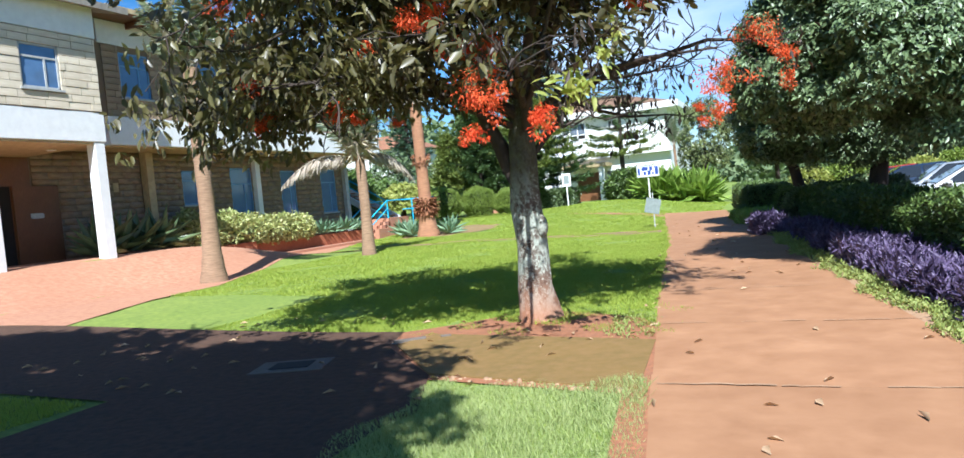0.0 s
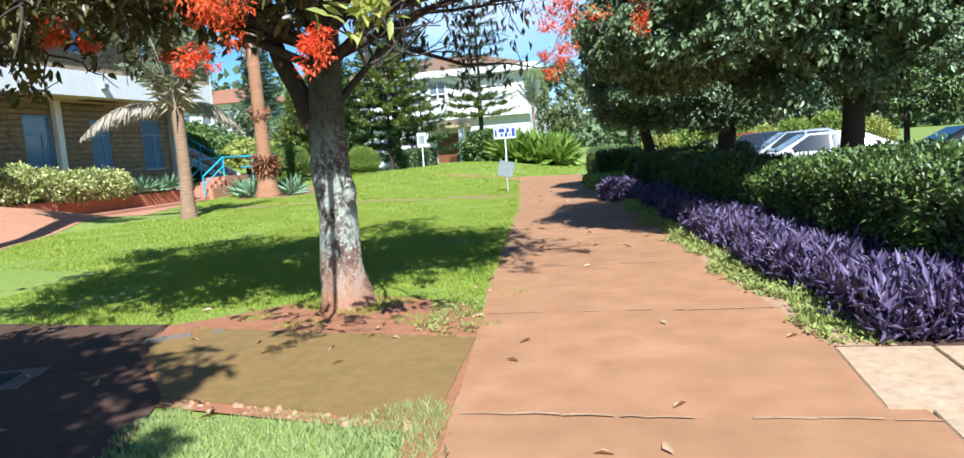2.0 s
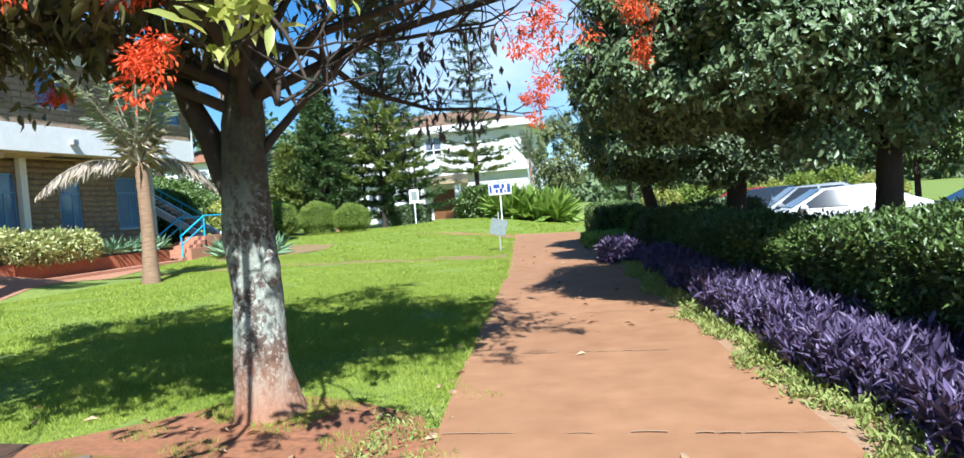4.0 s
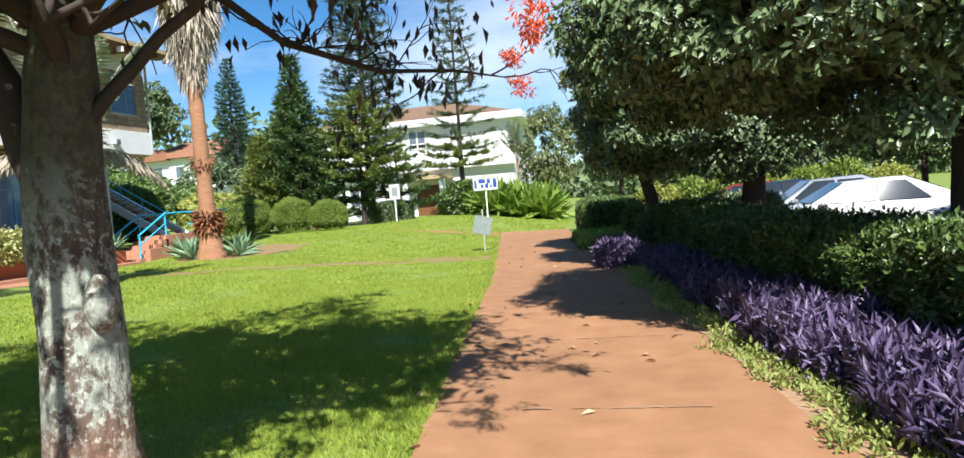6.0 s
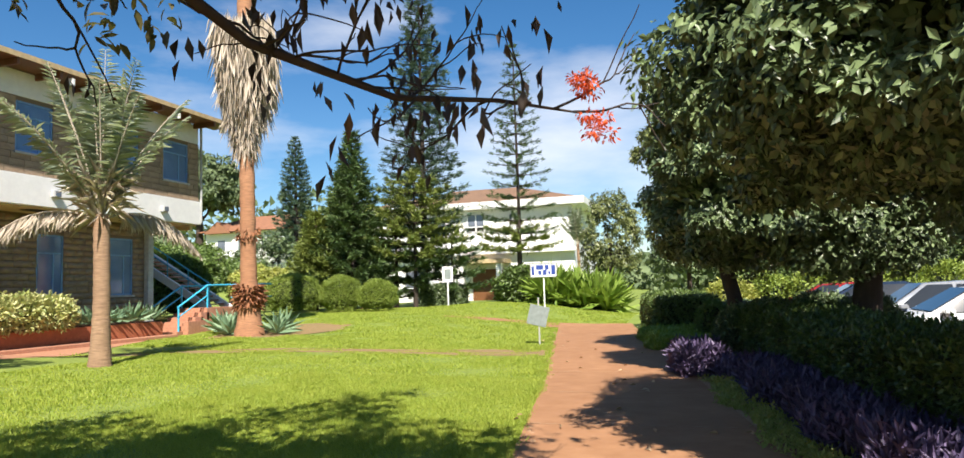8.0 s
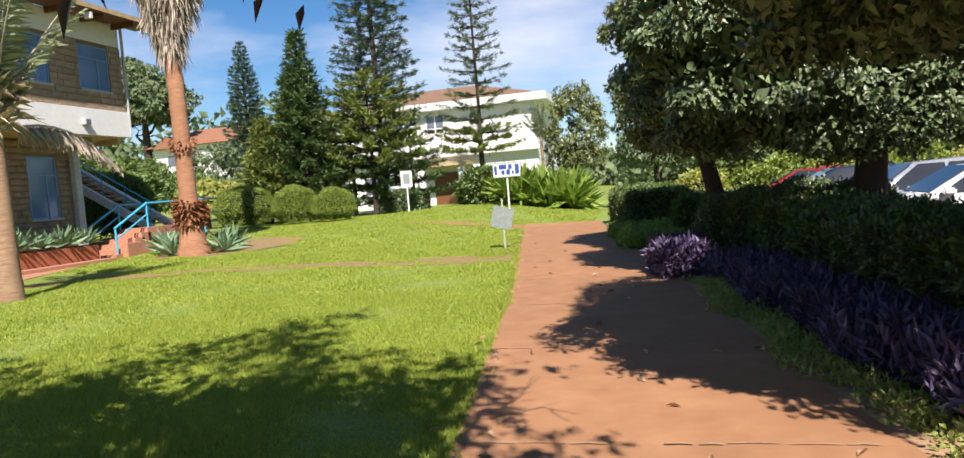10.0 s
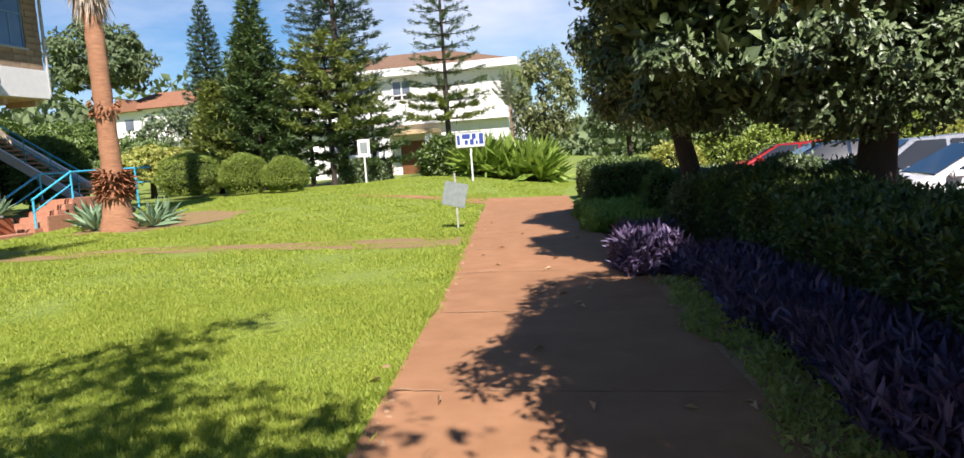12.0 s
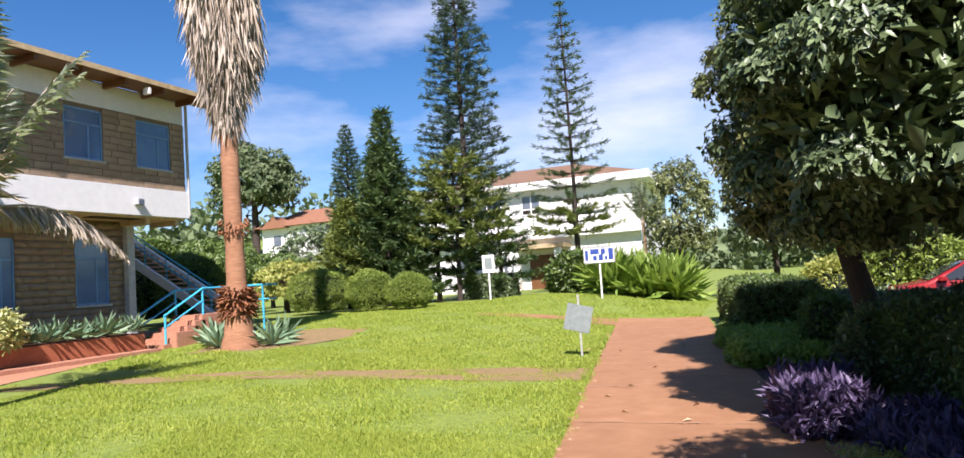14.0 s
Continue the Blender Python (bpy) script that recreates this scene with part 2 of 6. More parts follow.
def mottled_bark():
    """Dark bark with sharp pale lichen patches and red dust near the root."""
    m, n, l, out = node_mat("mottled_lichen_bark")
    p = n.new("ShaderNodeBsdfPrincipled")
    f1, _ = noise_fac(n, l, 4.5, 0.47, 0.55, 8, (1, 1, 0.6), 0.78)
    f2, raw = noise_fac(n, l, 22, 0.35, 0.65, 5, (1, 1, 0.35))
    f3, _ = noise_fac(n, l, 26, 0.54, 0.62, 4)
    col = mixed(n, l, f2, (0.06, 0.043, 0.033), (0.14, 0.105, 0.08))
    col = mixed(n, l, f1, col, (0.30, 0.325, 0.27))
    col = mixed(n, l, f3, col, (0.37, 0.39, 0.33))
    co = n.new("ShaderNodeTexCoord")
    sx = n.new("ShaderNodeSeparateXYZ")
    l.new(co.outputs["Object"], sx.inputs[0])
    mr = n.new("ShaderNodeMapRange")
    mr.inputs["From Min"].default_value, mr.inputs["From Max"].default_value, mr.inputs["To Min"].default_value, mr.inputs["To Max"].default_value = 0.1, 0.7, 0.95, 0.0
    l.new(sx.outputs["Z"], mr.inputs["Value"])
    mm = n.new("ShaderNodeMath")
    mm.operation = "MULTIPLY"
    mm.inputs[1].default_value = 0.9
    l.new(mr.outputs[0], mm.inputs[0])
    col = mixed(n, l, mm.outputs[0], col, (0.30, 0.13, 0.065))
    # the bark turns darker brown and olive between 1.55 and 2 m
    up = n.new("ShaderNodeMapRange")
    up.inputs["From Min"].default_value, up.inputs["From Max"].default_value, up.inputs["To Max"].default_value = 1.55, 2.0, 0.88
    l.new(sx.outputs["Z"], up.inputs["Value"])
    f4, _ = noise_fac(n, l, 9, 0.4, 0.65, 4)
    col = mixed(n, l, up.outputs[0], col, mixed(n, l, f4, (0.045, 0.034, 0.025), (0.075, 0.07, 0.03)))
    l.new(col, p.inputs["Base Color"])
    p.inputs["Roughness"].default_value = 0.95
    b = n.new("ShaderNodeBump")
    b.inputs["Strength"].default_value, b.inputs["Distance"].default_value = 0.8, 0.03
    l.new(raw, b.inputs["Height"])
    l.new(b.outputs[0], p.inputs["Normal"])
    l.new(p.outputs[0], out.inputs["Surface"])
    return m


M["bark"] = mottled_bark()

# ---- building blocks ----
RNG = np.random.default_rng(7)


def mesh_np(name, verts, faces, mat, smooth=False):
    me = bpy.data.meshes.new(name)
    verts, faces = np.asarray(verts, np.float32), np.asarray(faces, np.int32)
    k = faces.shape[1]
    me.vertices.add(len(verts))
    me.vertices.foreach_set("co", verts.ravel())
    me.loops.add(faces.size)
    me.loops.foreach_set("vertex_index", faces.ravel())
    me.polygons.add(len(faces))
    me.polygons.foreach_set("loop_start", np.arange(0, faces.size, k, dtype=np.int32))
    me.update(calc_edges=True)
    me.validate()
    if smooth:
        me.polygons.foreach_set("use_smooth", np.ones(len(faces), bool))
    me.materials.append(mat)
    return me


def put(name, me, parent=None, at=None, label=""):
    ob = new(name, me)
    if at is not None:
        ob.matrix_basis = at if isinstance(at, Matrix) else Matrix.Translation(at)
    if parent:
        ob.parent = parent
    if label:
        ob["label"] = label
    return ob


def part(name, bm, material, parent=None, label="", smooth=False):
    me = bpy.data.meshes.new(name)
    bmesh.ops.recalc_face_normals(bm, faces=bm.faces)
    bm.to_mesh(me)
    bm.free()
    me.materials.append(material)
    if smooth:
        for p in me.polygons:
            p.use_smooth = True
    return put(name, me, parent, None, label)


def thing(name, at=(0, 0, 0), label="", category="", group="", kind="", turn=0):
    ob = new(name)
    ob.empty_display_size = 0.1
    ob.matrix_basis = pose(*at, 0, 0, turn)
    return tagged(ob, label, category, group, kind)


def box(bm, x0, x1, y0, y1, z0, z1, bevel=0.0):
    r = bmesh.ops.create_cube(bm, size=1, matrix=Matrix.LocRotScale(((x0 + x1) / 2, (y0 + y1) / 2, (z0 + z1) / 2), None, (abs(x1 - x0), abs(y1 - y0), abs(z1 - z0))))
    if bevel:
        vs = set(r["verts"])
        bmesh.ops.bevel(bm, geom=[e for e in bm.edges if e.verts[0] in vs and e.verts[1] in vs], offset=bevel, segments=2, affect="EDGES")
    return bm


def boxed(name, dims, material, parent=None, bevel=0.008, label=""):
    return part(name, box(bmesh.new(), *dims, bevel), material, parent, label)


def tube_np(pts, radii, n=8, cap=True):
    """A bent tapered tube: vertices and quad faces."""
    pts, radii = np.asarray(pts, float), np.asarray(radii, float)
    tan = np.gradient(pts, axis=0)
    tan /= np.linalg.norm(tan, axis=1)[:, None] + 1e-9
    up = np.array((0.31, 0.17, 0.93))
    a = np.cross(tan, up)
    bad = np.linalg.norm(a, axis=1) < 0.1
    a[bad] = np.cross(tan[bad], (1, 0, 0))
    a /= np.linalg.norm(a, axis=1)[:, None]
    b = np.cross(tan, a)
    th = np.linspace(0, 2 * np.pi, n, endpoint=False)
    v = pts[:, None] + radii[:, None, None] * (np.cos(th)[None, :, None] * a[:, None] + np.sin(th)[None, :, None] * b[:, None])
    i = np.arange(len(pts) - 1)[:, None] * n
    j = np.arange(n)[None]
    f = np.stack([i + j, i + (j + 1) % n, i + n + (j + 1) % n, i + n + j], -1).reshape(-1, 4)
    return v.reshape(-1, 3), f


def join_np(items):
    vs, fs, o = [], [], 0
    for v, f in items:
        vs.append(v)
        fs.append(np.asarray(f) + o)
        o += len(v)
    return np.concatenate(vs), np.concatenate(fs)


def unit(v):
    return v / (np.linalg.norm(v, axis=-1, keepdims=True) + 1e-9)


def leaves_np(base, ahead, length, width, fold=0.25, curl=0.0, rng=RNG, face=None):
    """One folded leaf at each base, pointing ahead: two triangles, or four when it curls."""
    n = len(base)
    ahead = unit(ahead)
    if face is None:
        face = unit(rng.normal(size=(n, 3)) * 0.6 + (0, 0, 1))
    side = unit(np.cross(ahead, face))
    nor = np.cross(side, ahead)
    L = np.broadcast_to(np.asarray(length, float).reshape(-1, 1), (n, 1))
    W = np.broadcast_to(np.asarray(width, float).reshape(-1, 1), (n, 1))
    mid = base + ahead * L * 0.45
    tip = base + ahead * L - nor * L * curl
    lft, rgt = mid + side * W / 2 + nor * W * fold, mid - side * W / 2 + nor * W * fold
    v = np.stack([base, lft, tip, rgt], 1).reshape(-1, 3)
    i = np.arange(n)[:, None] * 4
    f = np.concatenate([i + (0, 1, 2), i + (0, 2, 3)], 1).reshape(-1, 3)
    return v, f


def shingled(centres, out, per, length, width, rng, jitter=0.05, fold=0.18):
    """Tufts whose blades lie outward like tiles, tips hanging a little."""
    n = len(centres) * per
    c = np.repeat(centres, per, 0) + rng.normal(size=(n, 3)) * jitter
    o = np.repeat(unit(out), per, 0)
    face = unit(o * 0.75 + (0, 0, 0.35) + rng.normal(size=(n, 3)) * 0.42)
    d = rng.normal(size=(n, 3)) + (0, 0, -0.6) + o * 0.35
    d = unit(d - face * (d * face).sum(1)[:, None])
    ln = length * rng.uniform(0.65, 1.25, n)
    return leaves_np(c, d, ln, width * ln / length * rng.uniform(0.8, 1.2, n), fold, 0.1, rng, face)


def rosettes(centres, out, per, length, width, spread=0.9, jitter=0.05, droop=0.0, rng=RNG, fold=0.25):
    """Tufts of leaves round each centre, opening towards out."""
    n = len(centres)
    c = np.repeat(centres, per, 0) + rng.normal(size=(n * per, 3)) * jitter
    d = np.repeat(unit(out), per, 0) + rng.normal(size=(n * per, 3)) * spread
    d[:, 2] -= droop
    ln = length * rng.uniform(0.65, 1.25, n * per)
    return leaves_np(c, d, ln, width * ln / length * rng.uniform(0.8, 1.2, n * per), fold, 0.1, rng)


def oval_leaves(centres, out, per, length, width, spread, jitter, droop, rng):
    """Tufts of rounded leaves, each of six facets folded along its midrib, tips bent down."""
    n = len(centres) * per
    base = np.repeat(centres, per, 0) + rng.normal(size=(n, 3)) * jitter
    d = np.repeat(unit(out), per, 0) + rng.normal(size=(n, 3)) * spread
    d[:, 2] -= droop
    d = unit(d)
    side = unit(np.cross(d, unit(rng.normal(size=(n, 3)) * 0.6 + (0, 0, 1))))
    nor = np.cross(side, d)
    L = (length * rng.uniform(0.6, 1.25, n))[:, None]
    W = L * width / length * rng.uniform(0.8, 1.2, n)[:, None]
    rows = [base]
    for u, w in ((0.3, 0.46), (0.68, 0.4)):
        rows.append(base + d * L * u + side * W * w + nor * W * 0.16 - nor * L * 0.12 * u)
    rows.append(base + d * L - nor * L * 0.2)
    for u, w in ((0.68, 0.4), (0.3, 0.46)):
        rows.append(base + d * L * u - side * W * w + nor * W * 0.16 - nor * L * 0.12 * u)
    rows.append(base + d * L * 0.5 - nor * L * 0.05)
    v = np.stack(rows, 1).reshape(-1, 3)
    i = np.arange(n)[:, None] * 7
    return v, np.concatenate([i + (k, (k + 1) % 6, 6) for k in range(6)], 1).reshape(-1, 3)


def smooth01(a):
    a = np.clip(a, 0, 1)
    return a * a * (3 - 2 * a)


def ground_z(x, y):
    x, y = np.asarray(x, float), np.asarray(y, float)
    z = 0.22 * smooth01((-5 - x) / 9)
    z = z + 0.83 * smooth01((-14.3 - x) / 3.5) * smooth01((23.5 - y) / 6) * smooth01((y - 2) / 6)
    z = z + 0.45 * smooth01((y - 29) / 11) * smooth01((-6 - x) / 7)
    z = z + 0.55 * np.exp(-((x + 8.6) / 4.2) ** 2 - ((y - 43.5) / 3.6) ** 2)
    z = z + 12.0 * smooth01((y - 60) / 70) * smooth01((-30 - x) / 30)
    return z


def on_ground(x, y, up=0.0):
    return (x, y, float(ground_z(x, y)) + up)


def sheet(name, poly, material, up, step=0.6, thick=0.0, parent=None):
    """A flat area over the ground, cut to the outline poly, that follows its rise."""
    bm = bmesh.new()
    bm.faces.new([bm.verts.new((x, y, 0)) for x, y in poly])
    for axis in (0, 1):
        lo, hi = min(p[axis] for p in poly), max(p[axis] for p in poly)
        k = lo + step
        while k < hi:
            no = (1, 0, 0) if axis == 0 else (0, 1, 0)
            co = (k, 0, 0) if axis == 0 else (0, k, 0)
            bmesh.ops.bisect_plane(bm, geom=bm.verts[:] + bm.edges[:] + bm.faces[:], plane_co=co, plane_no=no)
            k += step
    for v in bm.verts:
        v.co.z = float(ground_z(v.co.x, v.co.y)) + up
    bmesh.ops.recalc_face_normals(bm, faces=bm.faces)
    if bm.faces and sum(f.normal.z for f in bm.faces) < 0:
        bmesh.ops.reverse_faces(bm, faces=bm.faces)
    if thick:
        r = bmesh.ops.extrude_face_region(bm, geom=bm.faces[:])
        for v in [e for e in r["geom"] if isinstance(e, bmesh.types.BMVert)]:
            v.co.z += 0
        low = [v for v in bm.verts if v not in set(e for e in r["geom"] if isinstance(e, bmesh.types.BMVert))]
        for v in low:
            v.co.z -= thick
    return part(name, bm, material, parent)


# ---- ground ----
PATH_EDGE = [(-8, 0.9, 3.6), (0, -0.28, 2.3), (4.7, -1.11, 1.45), (6.8, -1.45, 1.15), (11.1, -2.16, 0.45), (16, -2.9, -0.36), (20.8, -3.62, -1.06), (27.5, -4.84, -2.15), (35.7, -6.25, -3.35), (38.6, -6.75, -3.75), (44, -7.8, -4.6)]
PY = np.array([p[0] for p in PATH_EDGE])


def path_left(y):
    return np.interp(y, PY, [p[1] for p in PATH_EDGE])


def path_right(y):
    return np.interp(y, PY, [p[2] for p in PATH_EDGE])


def axis_steps(far0, near0, near1, far1, step):
    a = near0 - np.geomspace(1, near0 - far0, 14)[::-1]
    b = near1 + np.geomspace(1, far1 - near1, 14)
    return np.concatenate([a, np.arange(near0, near1 + step / 2, step), b])


gx, gy = axis_steps(-2500, -36, 16, 2500, 0.5), axis_steps(-1500, -8, 60, 3000, 0.5)
X, Y = np.meshgrid(gx, gy, indexing="ij")
Zg = ground_z(X, Y) + 0.012 * np.sin(X * 1.7 + np.sin(Y * 0.9) * 2) * np.cos(Y * 1.3)
Zg = np.where((X > path_left(Y) - 0.3) & (X < path_right(Y) + 0.2) & (Y < 38.2), ground_z(X, Y) - 0.03, Zg)
V = np.stack([X, Y, Zg], -1).reshape(-1, 3)
ni, nj = len(gx), len(gy)
ii, jj = np.meshgrid(np.arange(ni - 1), np.arange(nj - 1), indexing="ij")
q = (ii * nj + jj).ravel()
F = np.stack([q, q + nj, q + nj + 1, q + 1], -1)
ground = put("ground", mesh_np("ground", V, F, M["soil"], True))
tagged(ground, "green lawn with short mown grass on gently rising ground", "lawn", kind="structure")

# footpath: a run of concrete slabs dusted with red earth
path = thing("path", (0, 0, 0), "red-dusted concrete footpath of wide cast slabs", "path", kind="structure")
joints = [6.2 + 2.58 * k for k in range(-5, 13)] + [38.4]
for y0, y1 in zip(joints, joints[1:]):
    bm = bmesh.new()
    ys = np.linspace(y0 + 0.001, y1 - 0.001, 5)
    tops, lows = [], []
    for y in ys:
        l, r = float(path_left(y)), float(path_right(y))
        row, low = [], []
        for k in range(5):
            x = l + (r - l) * k / 4
            z = float(ground_z(x, y)) + 0.02 + 0.004 * math.sin(3 * x + 2 * y)
            row.append(bm.verts.new((x, y, z)))
            low.append(bm.verts.new((x, y, z - 0.08)))
        tops.append(row)
        lows.append(low)
    for a in range(4):
        for b in range(4):
            bm.faces.new((tops[a][b], tops[a][b + 1], tops[a + 1][b + 1], tops[a + 1][b]))
    rim = [tops[0][k] for k in range(5)] + [tops[k][4] for k in range(1, 5)] + [tops[4][k] for k in range(3, -1, -1)] + [tops[k][0] for k in range(3, 0, -1)]
    rim_l = [lows[0][k] for k in range(5)] + [lows[k][4] for k in range(1, 5)] + [lows[4][k] for k in range(3, -1, -1)] + [lows[k][0] for k in range(3, 0, -1)]
    for k in range(len(rim)):
        bm.faces.new((rim[k], rim_l[k], rim_l[(k + 1) % len(rim)], rim[(k + 1) % len(rim)]))
    part("slab", bm, M["path"], path)

jr = np.random.default_rng(71)
for y in joints[3:-2]:
    # worn pale lips of the joints, broken into short pieces
    bits, x, far = [], float(path_left(y)) + 0.05, float(path_right(y)) - 0.05
    while x < far:
        ln = jr.uniform(0.08, 0.35)
        if jr.uniform() < 0.72:
            w, yo = jr.uniform(0.006, 0.02), y + jr.normal() * 0.008
            z = float(ground_z(x, y)) + 0.028
            bits.append((np.array([(x, yo - w, z), (x + ln / 2, yo - w * 0.4, z + 0.002), (x + ln, yo - w, z), (x + ln, yo + w, z), (x + ln / 2, yo + w * 1.3, z + 0.002), (x, yo + w * 0.7, z)]), [(0, 1, 4, 5), (1, 2, 3, 4)]))
        x += ln + jr.uniform(0.0, 0.05)
    put("joint_lip", mesh_np("joint_lip", *join_np(bits), M["chip"]), path)
apron = sheet("apron", [(-40, 8.75), (-11.6, 8.7), (-12.7, 11.5), (-12.9, 13.6), (-14.2, 16.2), (-15.4, 19), (-16.5, 23), (-18.2, 27), (-19.6, 30.2), (-20.2, 33), (-24, 34), (-24, 36), (-40, 36)], M["apron"], 0.018)
tagged(apron, "red paved forecourt rising gently to the porch", "paving", kind="structure")
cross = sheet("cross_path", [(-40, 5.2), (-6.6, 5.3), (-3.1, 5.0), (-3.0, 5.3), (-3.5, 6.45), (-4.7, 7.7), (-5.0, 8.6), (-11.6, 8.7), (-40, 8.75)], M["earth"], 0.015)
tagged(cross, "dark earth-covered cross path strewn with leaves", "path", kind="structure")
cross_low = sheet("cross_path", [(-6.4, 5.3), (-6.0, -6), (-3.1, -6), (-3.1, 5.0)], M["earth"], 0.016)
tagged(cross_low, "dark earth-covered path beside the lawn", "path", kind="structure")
mossy = sheet("mossy_slab", [(-4.62, 7.75), (-3.5, 6.45), (-1.42, 6.05), (-1.62, 7.9), (-4.4, 8.35)], M["moss"], 0.03, 0.6, 0.06)
tagged(mossy, "moss-stained concrete slab beside the footpath", "slab", kind="structure")
soil = sheet("bare_soil", [(-5.0, 8.55), (-4.75, 7.6), (-3.5, 6.3), (-1.3, 5.9), (-1.42, 6.6), (-1.66, 7.95), (-1.75, 8.6), (-2.0, 9.2), (-2.6, 9.6), (-3.3, 9.9), (-4.0, 9.6), (-4.5, 9.0)], M["redsoil"], 0.014)
tagged(soil, "bare red soil round the foot of the tree", "soil", kind="structure")
lawn_path = sheet("lawn_path", [(-4.5, 25.0), (-4.75, 26.5), (-6.2, 26.75), (-8.8, 26.1), (-11.8, 25.5), (-14.0, 24.4), (-16.5, 23.3), (-15.9, 22.6), (-13.0, 23.7), (-10.9, 24.65), (-8.2, 25.0)], M["wornpath"], 0.012)
tagged(lawn_path, "narrow worn red path crossing the lawn", "path", kind="structure")
palm_soil = sheet("bare_soil", [(-17.2, 29.3), (-15.6, 29.2), (-14.3, 30.2), (-13.4, 32.0), (-14.0, 33.9), (-15.6, 34.6), (-17.4, 34.0), (-18.2, 32.0)], M["wornpath"], 0.012)
tagged(palm_soil, "bare reddish soil round the foot of the fan palm", "soil", kind="structure")
far_path = sheet("path_end", [(-6.3, 36.2), (-6.7, 38.35), (-9.0, 38.2), (-11.5, 37.6), (-11.5, 37.1), (-8.5, 37.4)], M["path"], 0.016)
tagged(far_path, "red footpath bending away beside the mound", "path", kind="structure")
carpark = sheet("car_park", [(4.4, 8.5), (60, 8.5), (60, 46), (-1.0, 46), (-1.2, 33), (1.2, 24), (3.4, 14)], M["asphalt"], 0.012, 2.0)
tagged(carpark, "dusty surface of the car park behind the hedge", "car park", kind="structure")
slabs = thing("side_paving", (0, 0, 0), "pale concrete paving slabs joining the footpath", "paving", kind="structure")
for x0, x1 in ((1.12, 1.72), (1.74, 2.5), (2.52, 3.3)):
    for y0, y1 in ((5.15, 6.35), (6.37, 7.55)):
        sx = 0.35 * (6.4 - (y0 + y1) / 2) * 0.5
        boxed("slab", (x0 + sx, x1 + sx, y0, y1, -0.05, 0.028), M["slab"], slabs, 0.006)


# ---- the two-storey stone building ----
def stones(parent, x, y0, y1, z0, z1, holes, mat, budget, course=0.2, rng=np.random.default_rng(3)):
    """Courses of cut stone on a wall that faces +x; the first ones are single pieces, the rest one joined mesh."""
    shared, rest = {}, []
    z = z0
    while z < z1 - 0.05:
        h = min(course, z1 - z)
        y = y0
        while y < y1 - 0.04:
            w = round(float(rng.choice((0.35, 0.5, 0.65, 0.8))), 2)
            w = min(w, y1 - y)
            cuts = [(y, y + w)]
            for hy0, hy1, hz0, hz1 in holes:
                if z + h > hz0 + 0.02 and z < hz1 - 0.02:
                    cuts = [c for a, b in cuts for c in ((a, min(b, hy0)), (max(a, hy1), b)) if c[1] - c[0] > 0.05]
            for a, b in cuts:
                d = float(rng.uniform(0.012, 0.034))
                if budget > 0:
                    key = (round(b - a, 2), round(h, 2))
                    if key not in shared:
                        bm = box(bmesh.new(), 0, 0.03, 0.006, b - a - 0.006, 0.008, h - 0.008)
                        me = bpy.data.meshes.new("stone")
                        bm.to_mesh(me)
                        bm.free()
                        me.materials.append(mat)
                        shared[key] = me
                    put("stone", shared[key], parent, (x + d - 0.02, a, z))
                    budget -= 1
                else:
                    p = np.array([(0, a + 0.006, z + 0.008), (0, b - 0.006, z + 0.008), (0, b - 0.006, z + h - 0.008), (0, a + 0.006, z + h - 0.008)])
                    v = np.concatenate([p + (x, 0, 0), p + (x + d + 0.01, 0, 0)])
                    rest.append((v, [(4, 5, 6, 7), (0, 1, 5, 4), (1, 2, 6, 5), (2, 3, 7, 6), (3, 0, 4, 7)]))
            y += w
        z += h
    if rest:
        v, f = join_np(rest)
        ob = put("stone_facing", mesh_np("stone_facing", v, f, mat), parent)
        ob["kind"] = "stuff"


def wall_x(name, x0, x1, y0, y1, z0, z1, holes, mat, parent):
    """A thick wall along y with openings cut through it."""
    bm = bmesh.new()
    ys = sorted({y0, y1, *(h[0] for h in holes), *(h[1] for h in holes)})
    for a, b in zip(ys, ys[1:]):
        cols = sorted((h[2], h[3]) for h in holes if h[0] <= a + 1e-6 and h[1] >= b - 1e-6)
        z = z0
        for lo, hi in cols:
            if lo > z:
                box(bm, x0, x1, a, b, z, lo)
            z = hi
        if z < z1:
            box(bm, x0, x1, a, b, z, z1)
    bmesh.ops.remove_doubles(bm, verts=bm.verts, dist=0.0005)
    return part(name, bm, mat, parent)


